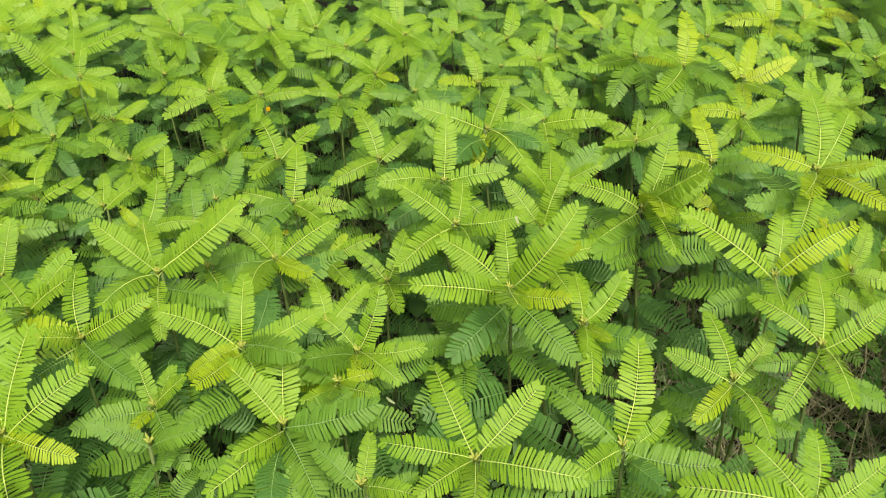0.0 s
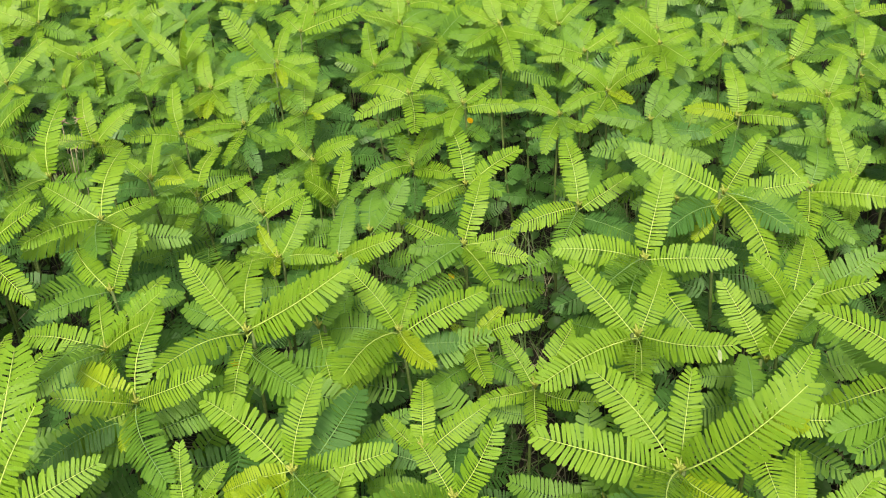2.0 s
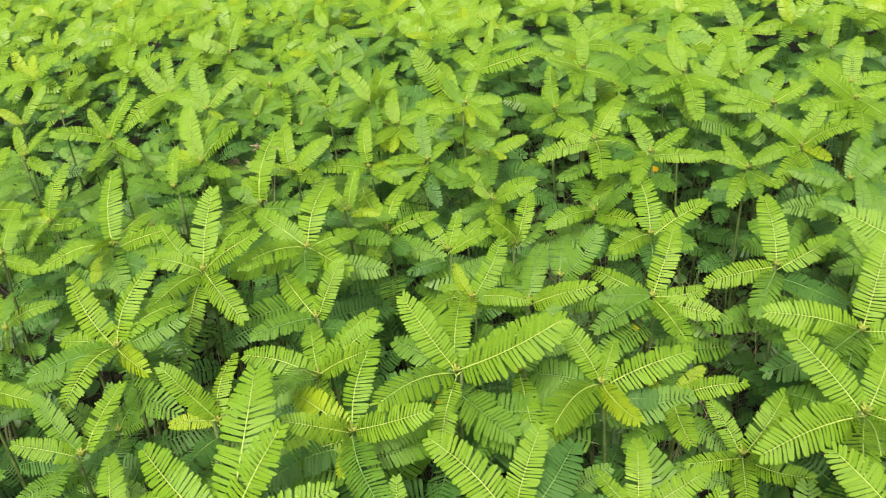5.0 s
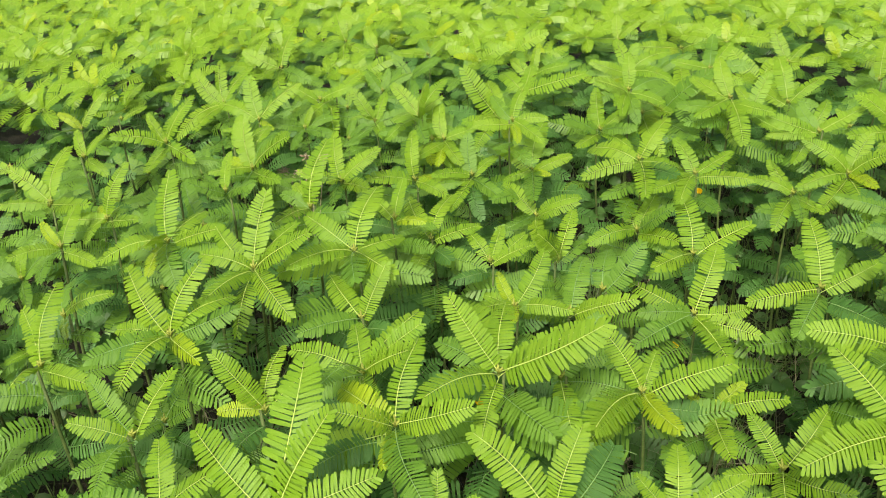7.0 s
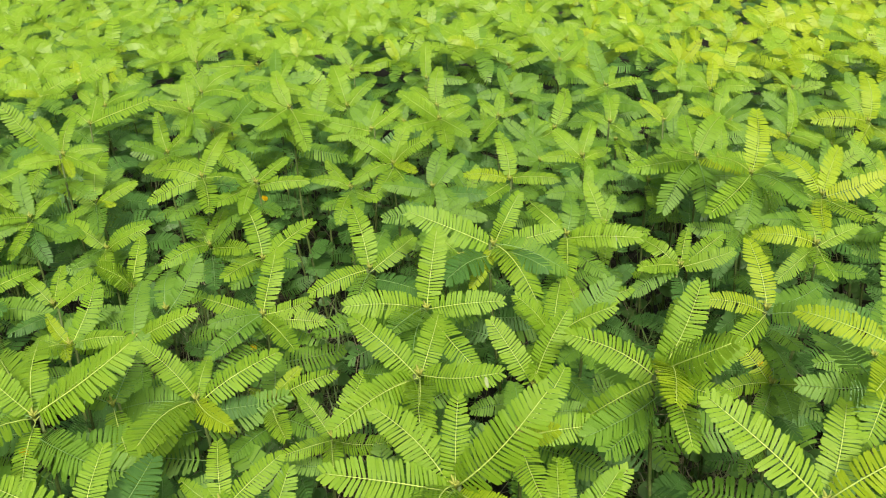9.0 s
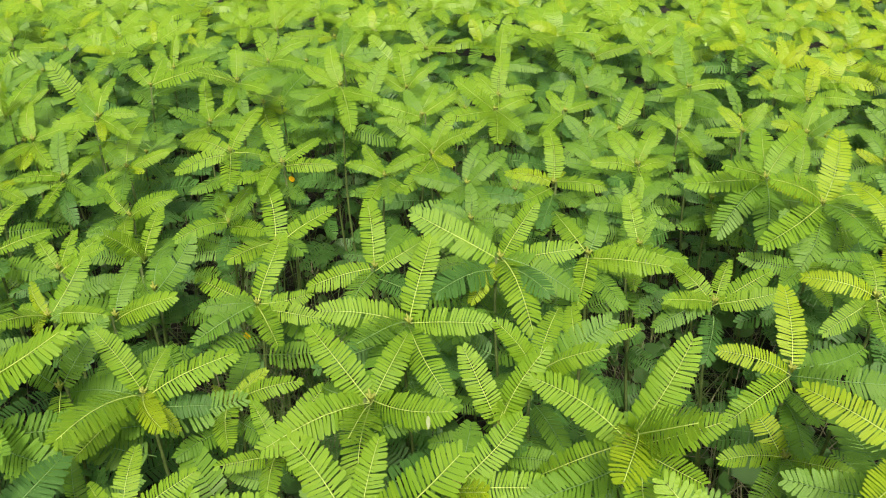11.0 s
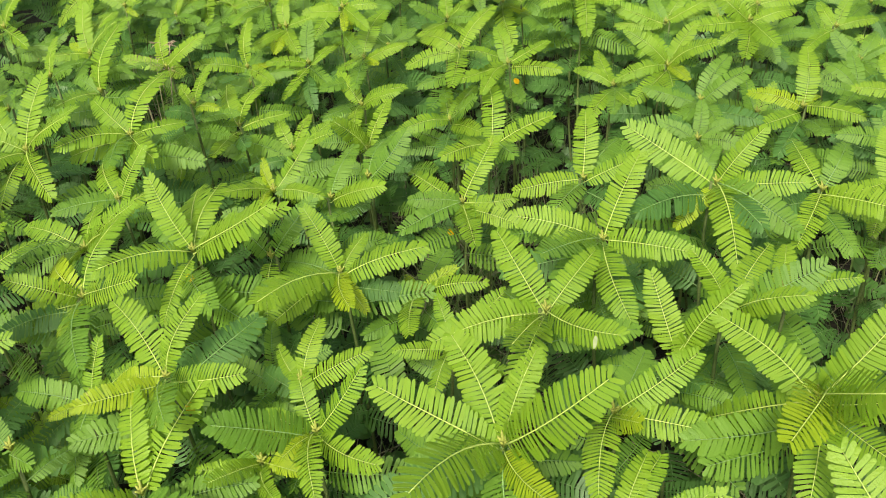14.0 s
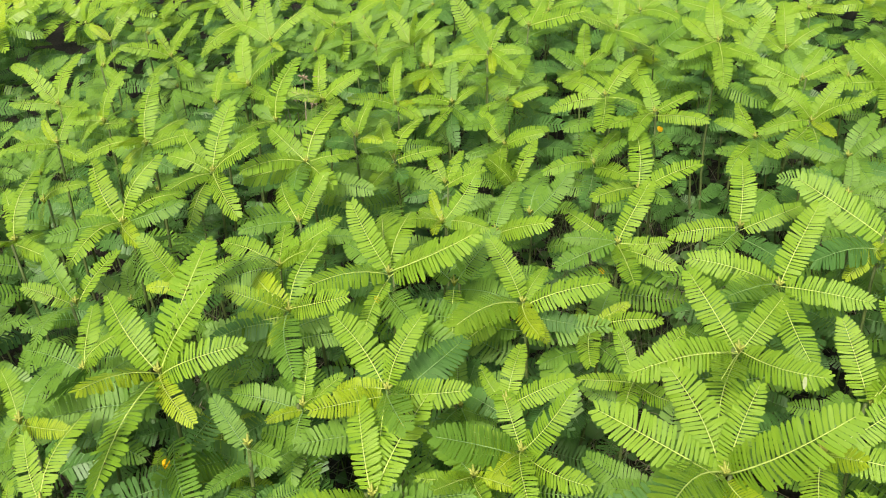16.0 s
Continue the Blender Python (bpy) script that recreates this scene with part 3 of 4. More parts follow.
seedling(-0.325, 1.490, 0.439, [(127, 40, 0.077, 1), (-15, -2, 0.072, 1), (169, 21, 0.070, 1), (-111, -10, 0.077, 1), (-55, -34, 0.089, 1)], detail=2)
seedling(-0.456, 1.406, 0.457, [(68, 6, 0.080, 1), (-111, 25, 0.077, 1), (-50, -32, 0.060, 2), (117, 49, 0.060, 1), (-76, -20, 0.060, 1), (-170, 19, 0.058, 1), (-6, -7, 0.057, 1)], detail=2)
seedling(0.173, 1.200, 0.372, [(114, 38, 0.067, 1), (63, 49, 0.039, 1), (-88, -28, 0.059, 1), (-29, 7, 0.058, 1), (-77, 19, 0.059, 1)])
seedling(-0.715, 1.212, 0.434, [(-89, 13, 0.066, 1), (39, 36, 0.046, 1), (-46, -14, 0.064, 2), (-36, 56, 0.078, 1), (-108, -17, 0.064, 1), (118, 14, 0.064, 1), (168, 35, 0.071, 1), (82, 37, 0.076, 1)], detail=2)
seedling(-0.105, 1.633, 0.404, [(141, 22, 0.071, 1), (41, 3, 0.066, 1), (-64, -35, 0.094, 1), (-97, -11, 0.074, 1), (93, 44, 0.084, 1)], detail=2)
seedling(-0.212, 1.544, 0.385, [(80, 36, 0.066, 1), (35, 21, 0.067, 1), (-141, 3, 0.069, 1), (175, 10, 0.061, 1), (-96, -21, 0.069, 1)], detail=2)
seedling(-0.542, 1.198, 0.453, [(-139, 3, 0.054, 1), (-47, -27, 0.039, 0), (154, 26, 0.057, 1), (28, 7, 0.048, 1), (-12, -20, 0.057, 1), (96, 40, 0.061, 1)], detail=2)
seedling(0.203, 0.815, 0.406, [(169, 22, 0.079, 1), (-89, 22, 0.091, 0), (-13, 38, 0.073, 1), (-41, 14, 0.066, 1), (-56, 44, 0.098, 1), (50, 53, 0.081, 1), (-175, -35, 0.079, 1), (71, 29, 0.073, 1), (-77, -5, 0.079, 1)], split=True)
seedling(0.128, 0.698, 0.345, [(95, 33, 0.055, 1), (38, 33, 0.062, 1), (-61, 13, 0.042, 0), (-94, -1, 0.048, 1), (15, -9, 0.048, 3)])
seedling(0.095, 0.753, 0.386, [(-71, -7, 0.066, 1), (57, 26, 0.068, 1), (15, 3, 0.069, 1), (97, 5, 0.066, 2), (-45, 41, 0.054, 0)])
seedling(0.102, 0.849, 0.367, [(143, 44, 0.070, 1), (49, 54, 0.072, 1), (72, 24, 0.046, 1), (-52, 33, 0.053, 3), (-117, 7, 0.046, 3)])
seedling(0.116, 0.911, 0.379, [(-175, 54, 0.057, 1), (-6, 38, 0.070, 1), (84, 27, 0.068, 1), (-101, 1, 0.069, 1), (21, 43, 0.082, 2), (131, 14, 0.056, 1)])
seedling(-0.099, 0.613, 0.348, [(10, 7, 0.036, 0), (145, -20, 0.061, 0), (-163, 38, 0.056, 2), (-91, 25, 0.047, 1), (-126, 16, 0.043, 1), (-29, 8, 0.044, 1), (145, 30, 0.021, 0)])
seedling(-0.131, 0.542, 0.364, [(95, 36, 0.083, 1), (-61, -8, 0.078, 1), (7, 11, 0.076, 1), (143, 28, 0.074, 1), (-109, 26, 0.067, 1), (-125, -1, 0.078, 1), (-89, -3, 0.074, 3)])
seedling(-0.308, 0.908, 0.356, [(-132, 20, 0.057, 1), (49, 8, 0.055, 1), (105, 28, 0.070, 1), (12, 26, 0.072, 1), (-173, -2, 0.068, 1)])
seedling(0.366, 0.795, 0.453, [(148, 6, 0.071, 1), (83, 42, 0.092, 1), (48, 35, 0.082, 1), (-58, -5, 0.077, 1), (-119, 8, 0.077, 1), (11, -2, 0.077, 1), (-118, -29, 0.077, 1), (-49, 25, 0.054, 0)], split=True)
seedling(-0.459, 1.480, 0.401, [(138, 16, 0.070, 1), (8, -11, 0.048, 0), (76, 23, 0.080, 1), (-105, -30, 0.080, 1), (-46, -26, 0.090, 1), (-33, 14, 0.074, 1)], detail=2)
seedling(-0.194, 1.505, 0.399, [(42, 27, 0.070, 1), (-165, 18, 0.080, 1), (141, 30, 0.058, 1), (-156, -2, 0.071, 1), (-64, -6, 0.060, 3)], detail=2)
seedling(-0.270, 1.638, 0.402, [(44, 36, 0.074, 1), (124, 44, 0.088, 1), (147, 12, 0.069, 1), (-57, -7, 0.077, 2)], detail=2)
seedling(-0.339, 1.938, 0.400, [(65, 29, 0.068, 1), (-2, 2, 0.063, 1), (139, 45, 0.078, 1), (-172, 3, 0.061, 1)], detail=2)
seedling(-0.310, 1.568, 0.400, [(80, 46, 0.075, 1), (134, 32, 0.059, 1), (-26, -11, 0.063, 1), (-64, -9, 0.062, 3)], detail=2)
seedling(-1.332, 1.762, 0.400, [(148, 45, 0.089, 1), (90, 25, 0.080, 1), (-106, -8, 0.088, 1), (-52, -33, 0.093, 1), (-4, -15, 0.083, 1)], detail=2)
seedling(-1.042, 1.915, 0.404, [(-120, -20, 0.109, 1), (-53, -21, 0.082, 1), (-23, 10, 0.083, 1), (69, 4, 0.074, 1), (-166, 1, 0.072, 1), (-89, -10, 0.080, 1)], detail=2)
seedling(-1.044, 1.702, 0.403, [(83, 26, 0.061, 1), (-136, 9, 0.073, 1), (142, 24, 0.065, 1), (-167, 5, 0.055, 1)], detail=2)
seedling(-0.918, 1.910, 0.406, [(-65, -28, 0.072, 1), (0, 8, 0.050, 0), (71, 29, 0.073, 1), (158, 35, 0.073, 1), (-135, -27, 0.085, 1), (-180, 7, 0.059, 1)], detail=2)
seedling(-0.601, 1.270, 0.430, [(-170, -8, 0.065, 1), (-91, -19, 0.079, 1), (-46, -21, 0.049, 0), (140, 29, 0.078, 1), (26, 1, 0.065, 1), (-20, -14, 0.066, 2), (-166, 53, 0.099, 1), (-102, 10, 0.063, 1)], detail=2)
seedling(-0.693, 1.213, 0.399, [(-56, -17, 0.055, 0), (123, 44, 0.070, 1), (61, 10, 0.060, 1), (-27, -19, 0.063, 1), (-86, -12, 0.064, 1)], detail=2)
seedling(-0.167, 2.191, 0.399, [(-84, -20, 0.077, 3), (-63, -17, 0.073, 1), (-129, -12, 0.076, 1), (11, 13, 0.096, 1), (74, 38, 0.081, 1), (137, 36, 0.075, 1)], detail=2)
seedling(-0.001, 1.690, 0.370, [(-115, -20, 0.068, 1), (39, 9, 0.061, 1), (88, 42, 0.056, 1), (137, 27, 0.059, 1), (-72, -9, 0.063, 3)], detail=2)
seedling(0.147, 1.531, 0.357, [(143, 30, 0.058, 1), (62, 38, 0.061, 1), (-23, 11, 0.049, 1), (-81, -16, 0.057, 1), (-114, 15, 0.055, 3)], detail=2)
seedling(0.193, 1.800, 0.400, [(-122, 1, 0.072, 1), (117, 51, 0.096, 1), (18, 7, 0.070, 1), (-91, -15, 0.073, 2), (73, 24, 0.069, 1), (149, 21, 0.075, 1)], detail=2)
seedling(0.192, 1.555, 0.400, [(77, 39, 0.060, 1), (151, 13, 0.051, 1), (-55, -12, 0.057, 1), (97, 38, 0.058, 1)], detail=2)
seedling(-1.288, 1.492, 0.396, [(107, 42, 0.098, 1), (-161, 23, 0.092, 1), (-5, -10, 0.088, 1), (-47, -28, 0.098, 1), (-77, 0, 0.084, 1)], detail=2)
seedling(-1.005, 1.342, 0.397, [(-95, -23, 0.097, 1), (80, 25, 0.083, 1), (-51, -26, 0.090, 1), (-159, 4, 0.084, 1)], detail=2)
seedling(-1.184, 1.233, 0.394, [(90, 33, 0.091, 1), (178, 38, 0.095, 1), (-117, -26, 0.106, 1), (137, 46, 0.093, 1), (-82, -14, 0.088, 1), (6, -15, 0.088, 1)], detail=2)
seedling(-0.865, 1.000, 0.400, [(148, 45, 0.080, 1), (106, 31, 0.070, 1), (82, 25, 0.072, 1), (175, -8, 0.061, 1), (-57, 1, 0.069, 3)], detail=2)
seedling(-0.847, 0.984, 0.400, [(11, 39, 0.087, 1), (179, 12, 0.051, 0), (102, 29, 0.073, 1), (-12, 2, 0.067, 1), (-57, -11, 0.067, 2), (142, 48, 0.083, 1), (-116, 6, 0.061, 1)], detail=2)
seedling(-0.698, 1.004, 0.400, [(136, 47, 0.076, 1), (-82, 19, 0.064, 2), (-15, 9, 0.061, 1), (57, 34, 0.067, 1), (-59, 0, 0.064, 2), (91, 24, 0.064, 1), (-152, 13, 0.059, 1)], detail=2)
seedling(-0.556, 0.937, 0.400, [(112, 35, 0.058, 1), (161, 17, 0.047, 1), (4, 12, 0.043, 0), (-172, -4, 0.054, 3)])
seedling(-0.825, 1.238, 0.404, [(-179, 50, 0.061, 1), (106, 37, 0.063, 1), (-89, -10, 0.063, 2), (-41, -4, 0.063, 1), (46, 9, 0.070, 1), (-90, 18, 0.063, 1)], detail=2)
seedling(-0.478, 1.355, 0.405, [(-146, 28, 0.060, 2), (126, 54, 0.070, 1), (47, 34, 0.060, 1), (-99, -4, 0.060, 1), (-3, 12, 0.060, 2), (129, 22, 0.060, 1), (-14, -14, 0.060, 1)], detail=2)
seedling(-0.293, 0.952, 0.366, [(109, 20, 0.066, 1), (56, 47, 0.068, 1)])
seedling(-1.014, 1.160, 0.403, [(-5, -12, 0.035, 0), (145, 47, 0.083, 1), (-173, 17, 0.083, 1), (60, 35, 0.091, 1)], detail=2)
seedling(-0.926, 1.028, 0.405, [(62, 28, 0.059, 1), (122, 41, 0.059, 1)], detail=2)
seedling(-1.159, 0.802, 0.407, [(39, 29, 0.062, 2), (-169, 8, 0.062, 1)], detail=2)
seedling(-1.257, 0.983, 0.402, [(75, 47, 0.073, 1), (-164, 31, 0.048, 0), (-69, 12, 0.070, 2)], detail=2)
seedling(-1.114, 0.892, 0.403, [(92, 31, 0.054, 1), (153, 40, 0.054, 1), (-1, -15, 0.054, 1)], detail=2)
seedling(-0.738, 0.801, 0.403, [(156, 35, 0.071, 2)], detail=2)
seedling(-0.806, 0.897, 0.403, [(122, 45, 0.056, 1), (5, 25, 0.056, 2), (-128, 26, 0.056, 1)], detail=2)
seedling(-1.246, 1.054, 0.402, [(30, 25, 0.053, 1), (-164, -5, 0.053, 2)], detail=2)
seedling(-1.015, 1.315, 0.400, [(17, 24, 0.068, 1), (-153, 34, 0.068, 1), (-42, -30, 0.068, 2), (-96, -38, 0.068, 1)], detail=2)
seedling(-0.357, 1.520, 0.406, [(-16, 15, 0.067, 1), (116, 54, 0.073, 1), (-38, -25, 0.073, 1), (-98, -13, 0.073, 1), (-166, 12, 0.073, 1)], detail=2)
seedling(-0.702, 0.592, 0.396, [(-31, -9, 0.034, 0), (51, 19, 0.050, 1), (132, 20, 0.050, 2)])
seedling(-0.225, 0.510, 0.377, [(175, 29, 0.050, 2), (-8, 27, 0.050, 2)])
seedling(-0.735, 2.031, 0.397, [(-119, 10, 0.066, 1), (121, 47, 0.066, 1), (36, 40, 0.069, 1)], detail=2)
seedling(-0.168, 1.890, 0.393, [(-120, -9, 0.078, 1), (10, -3, 0.081, 1), (-111, 16, 0.078, 1), (97, 56, 0.078, 1)], detail=2)
seedling(-0.576, 2.001, 0.397, [(-152, 4, 0.107, 1), (-100, 0, 0.068, 0), (-26, 18, 0.100, 1)], detail=2)
seedling(-0.592, 2.290, 0.395, [(-152, -14, 0.101, 1), (-48, 21, 0.100, 1)], detail=2)
seedling(0.102, 2.089, 0.387, [(51, 25, 0.077, 1), (-86, -30, 0.077, 2), (174, 48, 0.083, 1)], detail=2)
seedling(0.355, 2.027, 0.389, [(92, 45, 0.047, 0), (167, 41, 0.069, 1), (-80, -27, 0.069, 2), (-143, -14, 0.069, 1), (33, 44, 0.069, 1)], detail=2)
seedling(0.301, 2.489, 0.389, [(68, 36, 0.068, 1), (-4, -1, 0.077, 1), (129, 27, 0.068, 1), (-140, -22, 0.068, 1)], detail=2)
seedling(0.448, 2.680, 0.389, [(62, 24, 0.061, 1), (-134, -6, 0.061, 1), (-11, -22, 0.071, 1)], detail=2)
seedling(0.497, 2.283, 0.388, [(-150, -17, 0.063, 1)], detail=2)
seedling(0.474, 2.041, 0.388, [(169, 20, 0.068, 1), (39, 14, 0.061, 1), (-133, -16, 0.061, 2)], detail=2)
seedling(0.375, 1.633, 0.387, [(-153, 23, 0.063, 1), (68, 49, 0.063, 1), (4, 42, 0.064, 2)], detail=2)
seedling(0.284, 1.614, 0.386, [(148, 35, 0.055, 1), (-167, 0, 0.055, 1), (43, 49, 0.055, 1)], detail=2)
seedling(-0.700, 1.514, 0.402, [(26, 17, 0.114, 1), (109, 20, 0.093, 1), (147, 10, 0.093, 1)], detail=2)
seedling(-0.430, 1.484, 0.408, [(26, 42, 0.098, 1), (-93, 24, 0.088, 1)], detail=2)
seedling(-1.216, 1.737, 0.399, [(148, 34, 0.075, 1), (-2, -13, 0.075, 1), (-132, -26, 0.086, 1)], detail=2)
seedling(0.143, 0.955, 0.380, [(22, 25, 0.058, 1), (106, 18, 0.056, 1)])
seedling(-0.253, 0.773, 0.375, [(75, 41, 0.066, 1), (-51, -24, 0.064, 1), (161, -5, 0.064, 2)])

# ---- seedlings between them, and the field further off ----
rng = random.Random(5)
spots = list(planted)


def free(x, y, gap):
    return all((x - a) ** 2 + (y - b) ** 2 > gap * gap for a, b in spots)


for x, y, z in ((-0.385, 0.575, 0.20), (-0.47, 0.62, 0.17), (-0.42, 0.52, 0.16)):
    spots.append((x, y))
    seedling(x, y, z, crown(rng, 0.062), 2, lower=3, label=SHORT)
tries = 0
while len(spots) < 320 and tries < 60000:
    tries += 1
    x, y = rng.uniform(-1.35, 1.05), rng.uniform(0.15, 2.0)
    reach = math.hypot(x, y - 0.1)
    if reach > 1.95 or abs(math.degrees(math.atan2(x + 0.15, y + 0.25))) > 62:
        continue
    inside = not free(x, y, 0.155) or (-0.75 < x < 0.45 and 0.4 < y < 1.3)
    gap = 0.060 if inside else 0.092
    if not free(x, y, gap) or bare(x, y, 0.08):
        continue
    spots.append((x, y))
    if inside:
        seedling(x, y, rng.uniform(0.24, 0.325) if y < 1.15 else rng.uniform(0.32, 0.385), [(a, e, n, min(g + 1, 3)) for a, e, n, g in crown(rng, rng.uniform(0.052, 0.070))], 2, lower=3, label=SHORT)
    else:
        seedling(x, y, rng.uniform(0.36, 0.43), crown(rng, rng.uniform(0.060, 0.084)), 2, lower=4)

def reach_of(x, y):
    return math.hypot(x, y - 0.1)


def ahead(x, y):
    return -68 < math.degrees(math.atan2(-x - 0.15, y + 0.3)) - 14 < 62 and y > 0.1


# the far field: too many to count
FAR = {}
for v in range(8):
    vs, fs, (rv, rf), _ = leaf_shape(720 + v, 16, 0, 0.212, 0.98)
    ribs = [tuple(i + len(vs) for i in f) for f in rf if len(f) == 4]
    FAR[1, v] = (np.array([tuple(p) for p in vs + rv]), np.array(fs + ribs), len(fs), len(ribs))
    # a leaf so far off that its leaflets run together: two halves with a keel and an uneven edge
    fold = random.Random(740 + v)
    arch, bend, keel = fold.uniform(0.05, 0.17), fold.uniform(-0.05, 0.05), fold.uniform(-0.3, 0.3)
    vs = []
    for u in (0.04, 0.2, 0.42, 0.64, 0.84, 0.99):
        c, w = rachis_at(u, arch, bend), 0.215 * np.interp(u, [p for p, _ in LOBES], [q for _, q in LOBES])
        vs += [c + Vector((side * w * fold.uniform(0.9, 1.06), 0.03, abs(side) * w * keel)) for side in (-1, 0, 1)]
    FAR[0, v] = (np.array([tuple(p) for p in vs]), np.array([(3 * i + j, 3 * i + j + 1, 3 * i + j + 4, 3 * i + j + 3) for i in range(5) for j in (0, 1)]), 10, 0)
    # a small round weed leaf
    rows = ((0, 0.2), (0.25, 0.8), (0.55, 1.0), (0.85, 0.72), (1.0, 0.25))
    vs = [Vector((side * w * 0.4, t, (0.06 + 0.02 * v) * math.sin(3.1 * t) + 0.12 * abs(side) * w)) for t, w in rows for side in (-1, 0, 1)]
    FAR[3, v] = (np.array([tuple(p) for p in vs]), np.array([(3 * i + j, 3 * i + j + 1, 3 * i + j + 4, 3 * i + j + 3) for i in range(4) for j in (0, 1)]), 8, 0)


def leaf_mass(name, label, category, leaves, detail):
    """Many leaves in one mesh, all of quads. leaves: pose and age of each."""
    points, quads, mats, base = [], [], [], 0
    for m, age in leaves:
        vs, fs, blades_in, ribs_in = FAR[detail, rng.randrange(8)]
        m = np.array(m)
        points.append(vs @ m[:3, :3].T + m[:3, 3])
        quads.append(fs + base)
        mats.append(np.repeat((age, 5 if age in (0, 1, 4) else 6), (blades_in, ribs_in)))
        base += len(vs)
    points, quads, mats = np.concatenate(points), np.concatenate(quads), np.concatenate(mats)
    me = bpy.data.meshes.new(name)
    me.vertices.add(len(points))
    me.vertices.foreach_set("co", points.astype(np.float32).ravel())
    me.loops.add(len(quads) * 4)
    me.loops.foreach_set("vertex_index", quads.astype(np.int32).ravel())
    me.polygons.add(len(quads))
    me.polygons.foreach_set("loop_start", np.arange(0, len(quads) * 4, 4, dtype=np.int32))
    for m in LEAF + [RIB, RIB_OLD, WEED]:
        me.materials.append(m)
    me.polygons.foreach_set("material_index", mats.astype(np.int32))
    me.polygons.foreach_set("use_smooth", np.ones(len(quads), dtype=bool))
    me.update(calc_edges=True)
    return tagged(new(name, me), label, category, kind="stuff")


def far_field(name, label, chosen, detail):
    """Many seedlings in one mesh."""
    leaves = []
    for x, y in chosen:
        z = rng.uniform(0.345, 0.44)
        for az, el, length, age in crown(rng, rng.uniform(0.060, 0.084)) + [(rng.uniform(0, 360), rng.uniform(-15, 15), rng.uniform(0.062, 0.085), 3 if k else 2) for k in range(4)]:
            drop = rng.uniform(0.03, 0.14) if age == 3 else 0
            # the same warm light, put into the far leaves' colour
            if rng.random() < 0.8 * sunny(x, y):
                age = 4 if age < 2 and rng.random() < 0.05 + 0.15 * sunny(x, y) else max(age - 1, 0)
            leaves.append((leaf_pose(Vector((x, y, z - drop)), az, el, length, rng.uniform(-10, 10)), age))
    return leaf_mass(name, label, "plants", leaves, detail)


# low leaves that close the gaps between the stems
low = []
for _ in range(4600):
    x, y = rng.uniform(-1.9, 1.5), rng.uniform(0.0, 2.6)
    if bare(x, y, 0.075):
        continue
    z = rng.uniform(0.09, 0.29)
    low.append((leaf_pose(Vector((x, y, z)), rng.uniform(0, 360), rng.uniform(-12, 25), rng.uniform(0.050, 0.088), rng.uniform(-20, 20)), 2 if z > 0.24 and rng.random() < 0.5 else 3))
leaf_mass("undergrowth", "dark green lower leaves crowded beneath the seedlings", "foliage", low, 1)
low = []
for _ in range(7500):
    x, y = rng.uniform(-1.5, 1.1), rng.uniform(0.2, 2.3)
    tall = 0.16 * max(0, noise.noise(Vector((x * 4, y * 4, 9))) + 0.35)
    low.append((leaf_pose(Vector((x, y, 0.02 + rng.random() * tall)), rng.uniform(0, 360), rng.uniform(-10, 30), rng.uniform(0.012, 0.027), rng.uniform(-20, 20)), 7))
leaf_mass("ground_weeds", "small round-leaved green weeds covering the soil", "weeds", low, 3)
low = []
while len(low) < 3600:
    x, y = rng.uniform(-6, 5), rng.uniform(0.5, 7.5)
    if 1.7 < reach_of(x, y) < 4.2 and ahead(x, y):
        low.append((leaf_pose(Vector((x, y, rng.uniform(0.16, 0.33))), rng.uniform(0, 360), rng.uniform(-8, 25), rng.uniform(0.06, 0.095), rng.uniform(-20, 20)), 3 if rng.random() < 0.7 else 2))
leaf_mass("far_undergrowth", "green lower leaves beneath the far seedlings", "foliage", low, 1)

taken = {}
for x, y in spots + list(BARE):
    taken.setdefault((int(x // 0.1), int(y // 0.1)), []).append((x, y))


def scatter(tries, gap, keep):
    made = []
    for _ in range(tries):
        x, y = rng.uniform(-7, 6), rng.uniform(-3.5, 8.5)
        if not keep(x, y):
            continue
        i, j = int(x // 0.1), int(y // 0.1)
        near = [p for a in (-1, 0, 1) for b in (-1, 0, 1) for p in taken.get((i + a, j + b), ())]
        if all((x - a) ** 2 + (y - b) ** 2 > gap * gap for a, b in near):
            taken.setdefault((i, j), []).append((x, y))
            made.append((x, y))
    return made


middle = scatter(80000, 0.086, lambda x, y: ahead(x, y) and 1.75 < reach_of(x, y) < 3.7)
distant = scatter(60000, 0.17, lambda x, y: ahead(x, y) and 3.7 <= reach_of(x, y) < 9)
around = scatter(40000, 0.125, lambda x, y: not ahead(x, y) and reach_of(x, y) < 3.2 and not (-0.75 < x < 0.6 and 0.0 < y < 1.2))
around += scatter(26000, 0.19, lambda x, y: not ahead(x, y) and reach_of(x, y) >= 3.2)
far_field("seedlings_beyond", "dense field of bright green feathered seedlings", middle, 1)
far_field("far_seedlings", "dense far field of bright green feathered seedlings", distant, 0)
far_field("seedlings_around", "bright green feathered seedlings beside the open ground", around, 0)


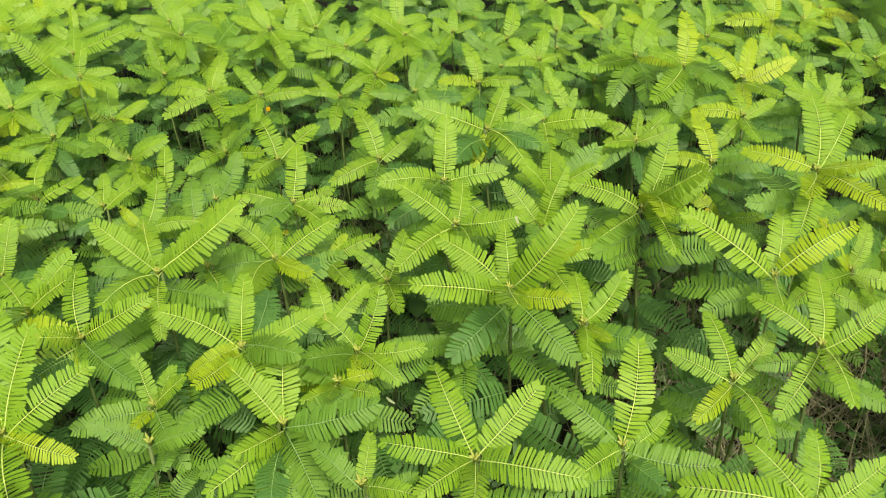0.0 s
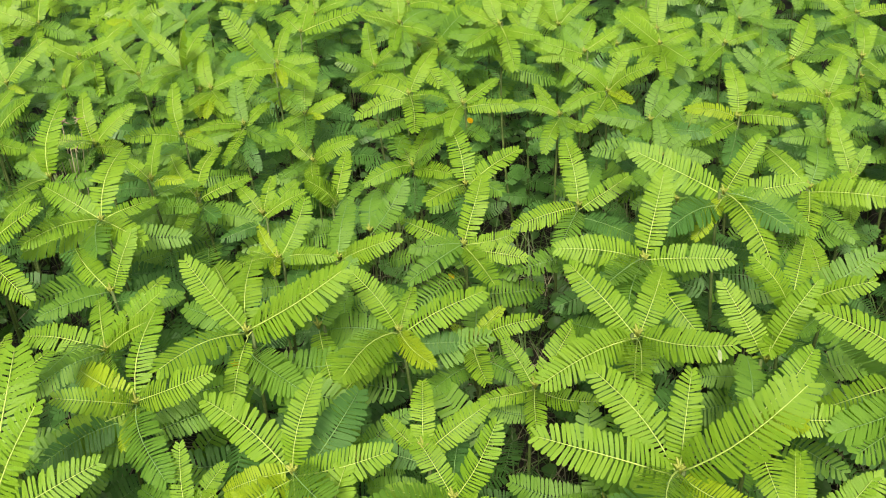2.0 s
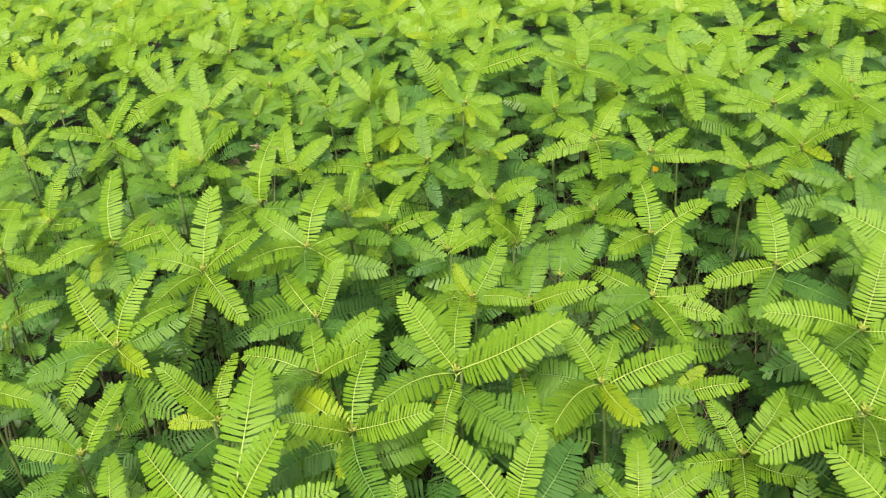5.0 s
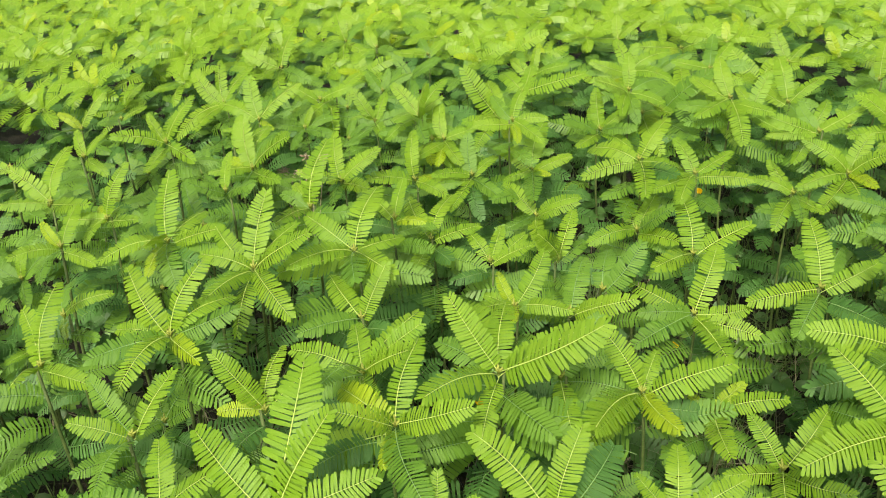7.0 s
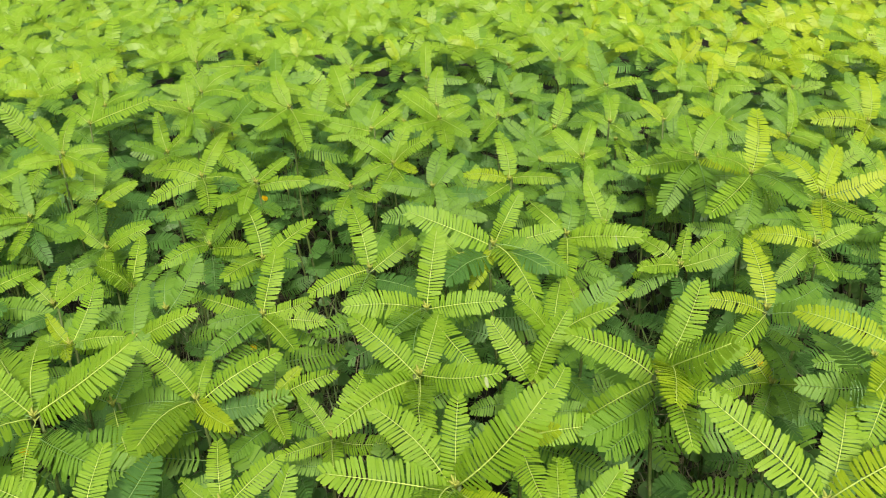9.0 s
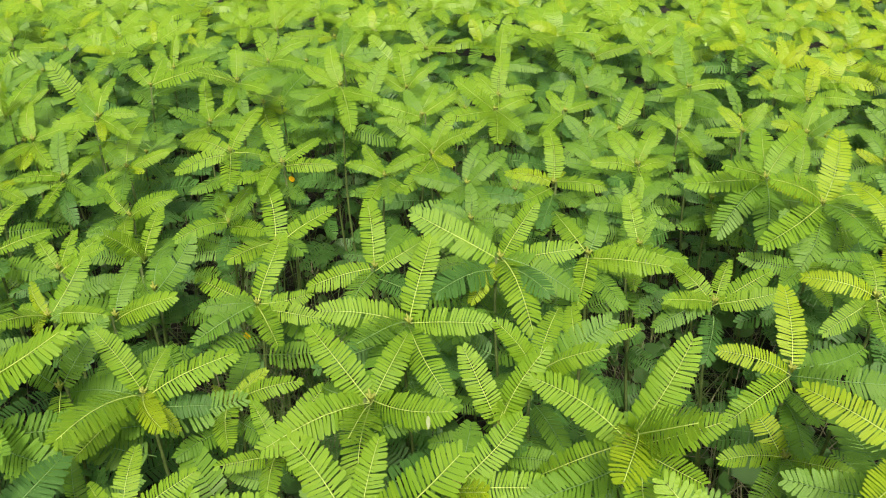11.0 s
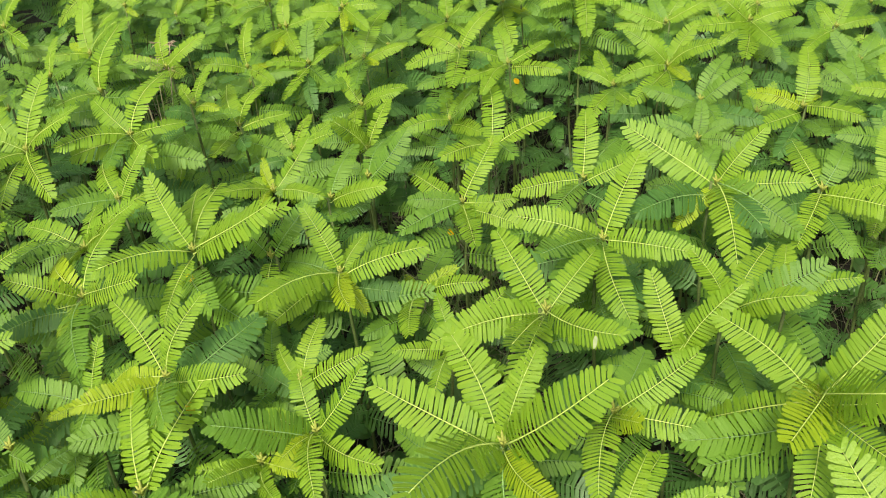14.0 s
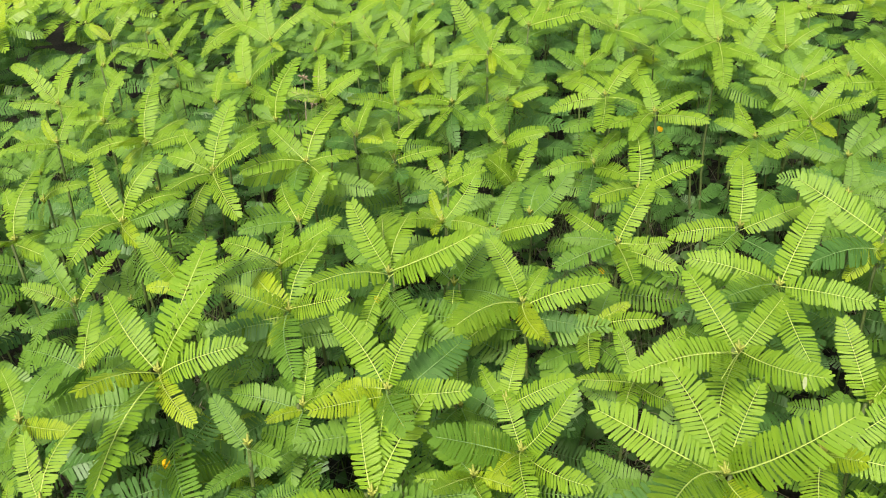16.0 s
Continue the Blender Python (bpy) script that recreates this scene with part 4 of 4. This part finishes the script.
# ---- grass, straw and small weeds on the soil ----
def blades(name, label, category, mat, count, spots_of, tall, thick, lie):
    all_v, all_f = [], []
    for _ in range(count):
        x, y = spots_of()
        z, h, a = ground_height(x, y) - 0.003, rng.uniform(*tall), rng.uniform(0, 6.283)
        lean = rng.uniform(0.1, lie)
        side = Vector((-math.sin(a), math.cos(a), 0)) * rng.uniform(*thick)
        o = len(all_v)
        for t, w in ((0, 1), (0.35, 1), (0.7, 0.75), (1, 0.12)):
            c = Vector((x, y, z)) + Vector((math.cos(a) * lean * h * t * t, math.sin(a) * lean * h * t * t, h * t * (1 - 0.32 * lean * t)))
            all_v += [c - side * w, c + side * w]
        all_f += [(o + 2 * i, o + 2 * i + 1, o + 2 * i + 3, o + 2 * i + 2) for i in range(3)]
    return tagged(new(name, mesh_of(name, all_v, all_f, mat)), label, category, kind="stuff")


def anywhere():
    return rng.uniform(-1.7, 1.3), rng.uniform(0.1, 2.8)


def dry_edge():
    return rng.gauss(0.50, 0.16), rng.gauss(0.86, 0.22)


blades("grass", "thin green grass between the stems", "grass", GRASS, 5200, anywhere, (0.05, 0.19), (0.0007, 0.0016), 1.1)
blades("straw", "dry pale straw lying on the soil", "straw", STRAW, 2600, anywhere, (0.04, 0.13), (0.0005, 0.0011), 2.6)
def open_place():
    x, y = BARE[rng.randrange(len(BARE))]
    return x + rng.gauss(0, 0.06), y + rng.gauss(0, 0.08)


blades("gap_grass", "fine green grass in the gaps between seedlings", "grass", GRASS, 2200, open_place, (0.05, 0.20), (0.0006, 0.0013), 1.3)
blades("dead_grass", "thin dead grass in the gaps between seedlings", "straw", STRAW, 1000, open_place, (0.03, 0.15), (0.0004, 0.0009), 2.4)
blades("dry_grass", "tangled dry straw at the field's bare edge", "straw", STRAW, 1300, dry_edge, (0.06, 0.2), (0.0005, 0.0011), 2.2)

ROUND = []
for k in range(3):
    rows = ((0, 0.15), (0.15, 0.62), (0.4, 0.98), (0.65, 1.0), (0.88, 0.66), (1.0, 0.2))
    vs = [Vector((s * w * 0.42, t, (0.10 + 0.03 * k) * math.sin(3.1 * t) + 0.05 * abs(s))) for t, w in rows for s in (-1, 0, 1)]
    fs = [(3 * i + j, 3 * i + j + 1, 3 * i + j + 4, 3 * i + j + 3) for i in range(5) for j in (0, 1)]
    ROUND.append(mesh_of("weed_leaf", vs, fs, WEED))


def weed(x, y, tall):
    """A low broad-leaved weed."""
    plant = tagged(new("weed"), "low dark broad-leaved weed growing in the soil", "weed", "weeds under the crop")
    z0 = ground_height(x, y) - 0.004
    plant.matrix_basis = Matrix.Translation((x, y, z0))
    part("stem", mesh_of("weed_stem", *tube([Vector((0, 0, 0)), Vector((0.006, 0.003, tall * 0.5)), Vector((0.002, 0.008, tall))], (0.0016, 0.0013, 0.0008), 5), STEM), plant)
    turn = rng.uniform(0, 360)
    for k in range(7):
        part("leaf", ROUND[k % 3], plant, leaf_pose(Vector((0.004, 0.005, tall * (0.35 + 0.65 * k / 6))), turn + 138 * k, rng.uniform(-5, 30), rng.uniform(0.022, 0.036), rng.uniform(-15, 15)))


for x, y in ((-0.10, 1.62), (-0.05, 1.70), (-0.20, 1.84), (-0.13, 1.75), (0.02, 1.78), (-0.27, 1.92), (0.06, 1.62), (0.24, 1.03), (0.17, 1.01), (0.30, 1.10), (0.20, 1.29), (-0.06, 0.98), (0.12, 0.92), (0.29, 0.82), (-0.60, 0.95), (-0.42, 0.80), (0.40, 1.00), (0.31, 1.48), (-0.33, 1.02), (-0.20, 0.94)):
    weed(x, y, rng.uniform(0.10, 0.2))


def seed_heads(x, y, tall, count, spread):
    """A tuft of dry grass whose stalks end in star-like heads of thin bracts."""
    tuft = tagged(new("seeding_grass"), "tuft of dry pale brown grass with star-like seed heads", "grass", "grass gone to seed")
    z0 = ground_height(x, y) - 0.004
    tuft.matrix_basis = Matrix.Translation((x, y, z0))
    for k in range(count):
        a, lean, h = k * 2.4 + rng.uniform(-0.3, 0.3), spread * rng.uniform(0.35, 1.0), tall * rng.uniform(0.80, 1.0)
        line = [Vector((math.cos(a) * lean * t * t, math.sin(a) * lean * t * t, h * t)) for t in np.linspace(0, 1, 7)]
        stalk = part("stalk", mesh_of("seed_stalk", *tube(line, np.linspace(0.0011, 0.0006, 7), 5), STRAW), tuft)
        vs, fs = tube([line[-1] - Vector((0, 0, 0.004)), line[-1], line[-1] + Vector((0, 0, 0.004))], (0.0012, 0.0026, 0.0010), 5)
        for j in range(22):
            b, rise, reach = j * 2.4, rng.uniform(-0.5, 1.1), rng.uniform(0.007, 0.014)
            way = Vector((math.cos(b), math.sin(b), rise)).normalized()
            tip = line[-1] + way * reach + Vector((0, 0, -0.15 * reach))
            v, f = tube([line[-1], line[-1] + way * reach * 0.6, tip], (0.0006, 0.0007, 0.0002), 4)
            fs += [tuple(i + len(vs) for i in q) for q in f]
            vs += v
        part("seed_head", mesh_of("seed_head", vs, fs, SEED), stalk)


seed_heads(-0.825, 1.055, 0.425, 5, 0.045)
seed_heads(-0.885, 1.105, 0.400, 4, 0.05)

# pale petals lying on leaves
for x, y, z, turn in ((0.070, 0.770, 0.415, 20), (-0.042, 0.553, 0.372, 80), (-0.438, 1.233, 0.382, 60), (-0.536, 1.235, 0.355, 130), (0.186, 1.145, 0.372, 10)):
    ob = tagged(new("fallen_petal", mesh_of("fallen_petal", *petal_shape(0.0085, 0.0030), WHITE)), "pale curled petal fallen on a leaf", "petal", "fallen petals")
    ob.matrix_basis = Matrix.Translation((x, y, z)) @ Matrix.Rotation(radians(turn), 4, "Z") @ Matrix.Rotation(radians(20), 4, "X")
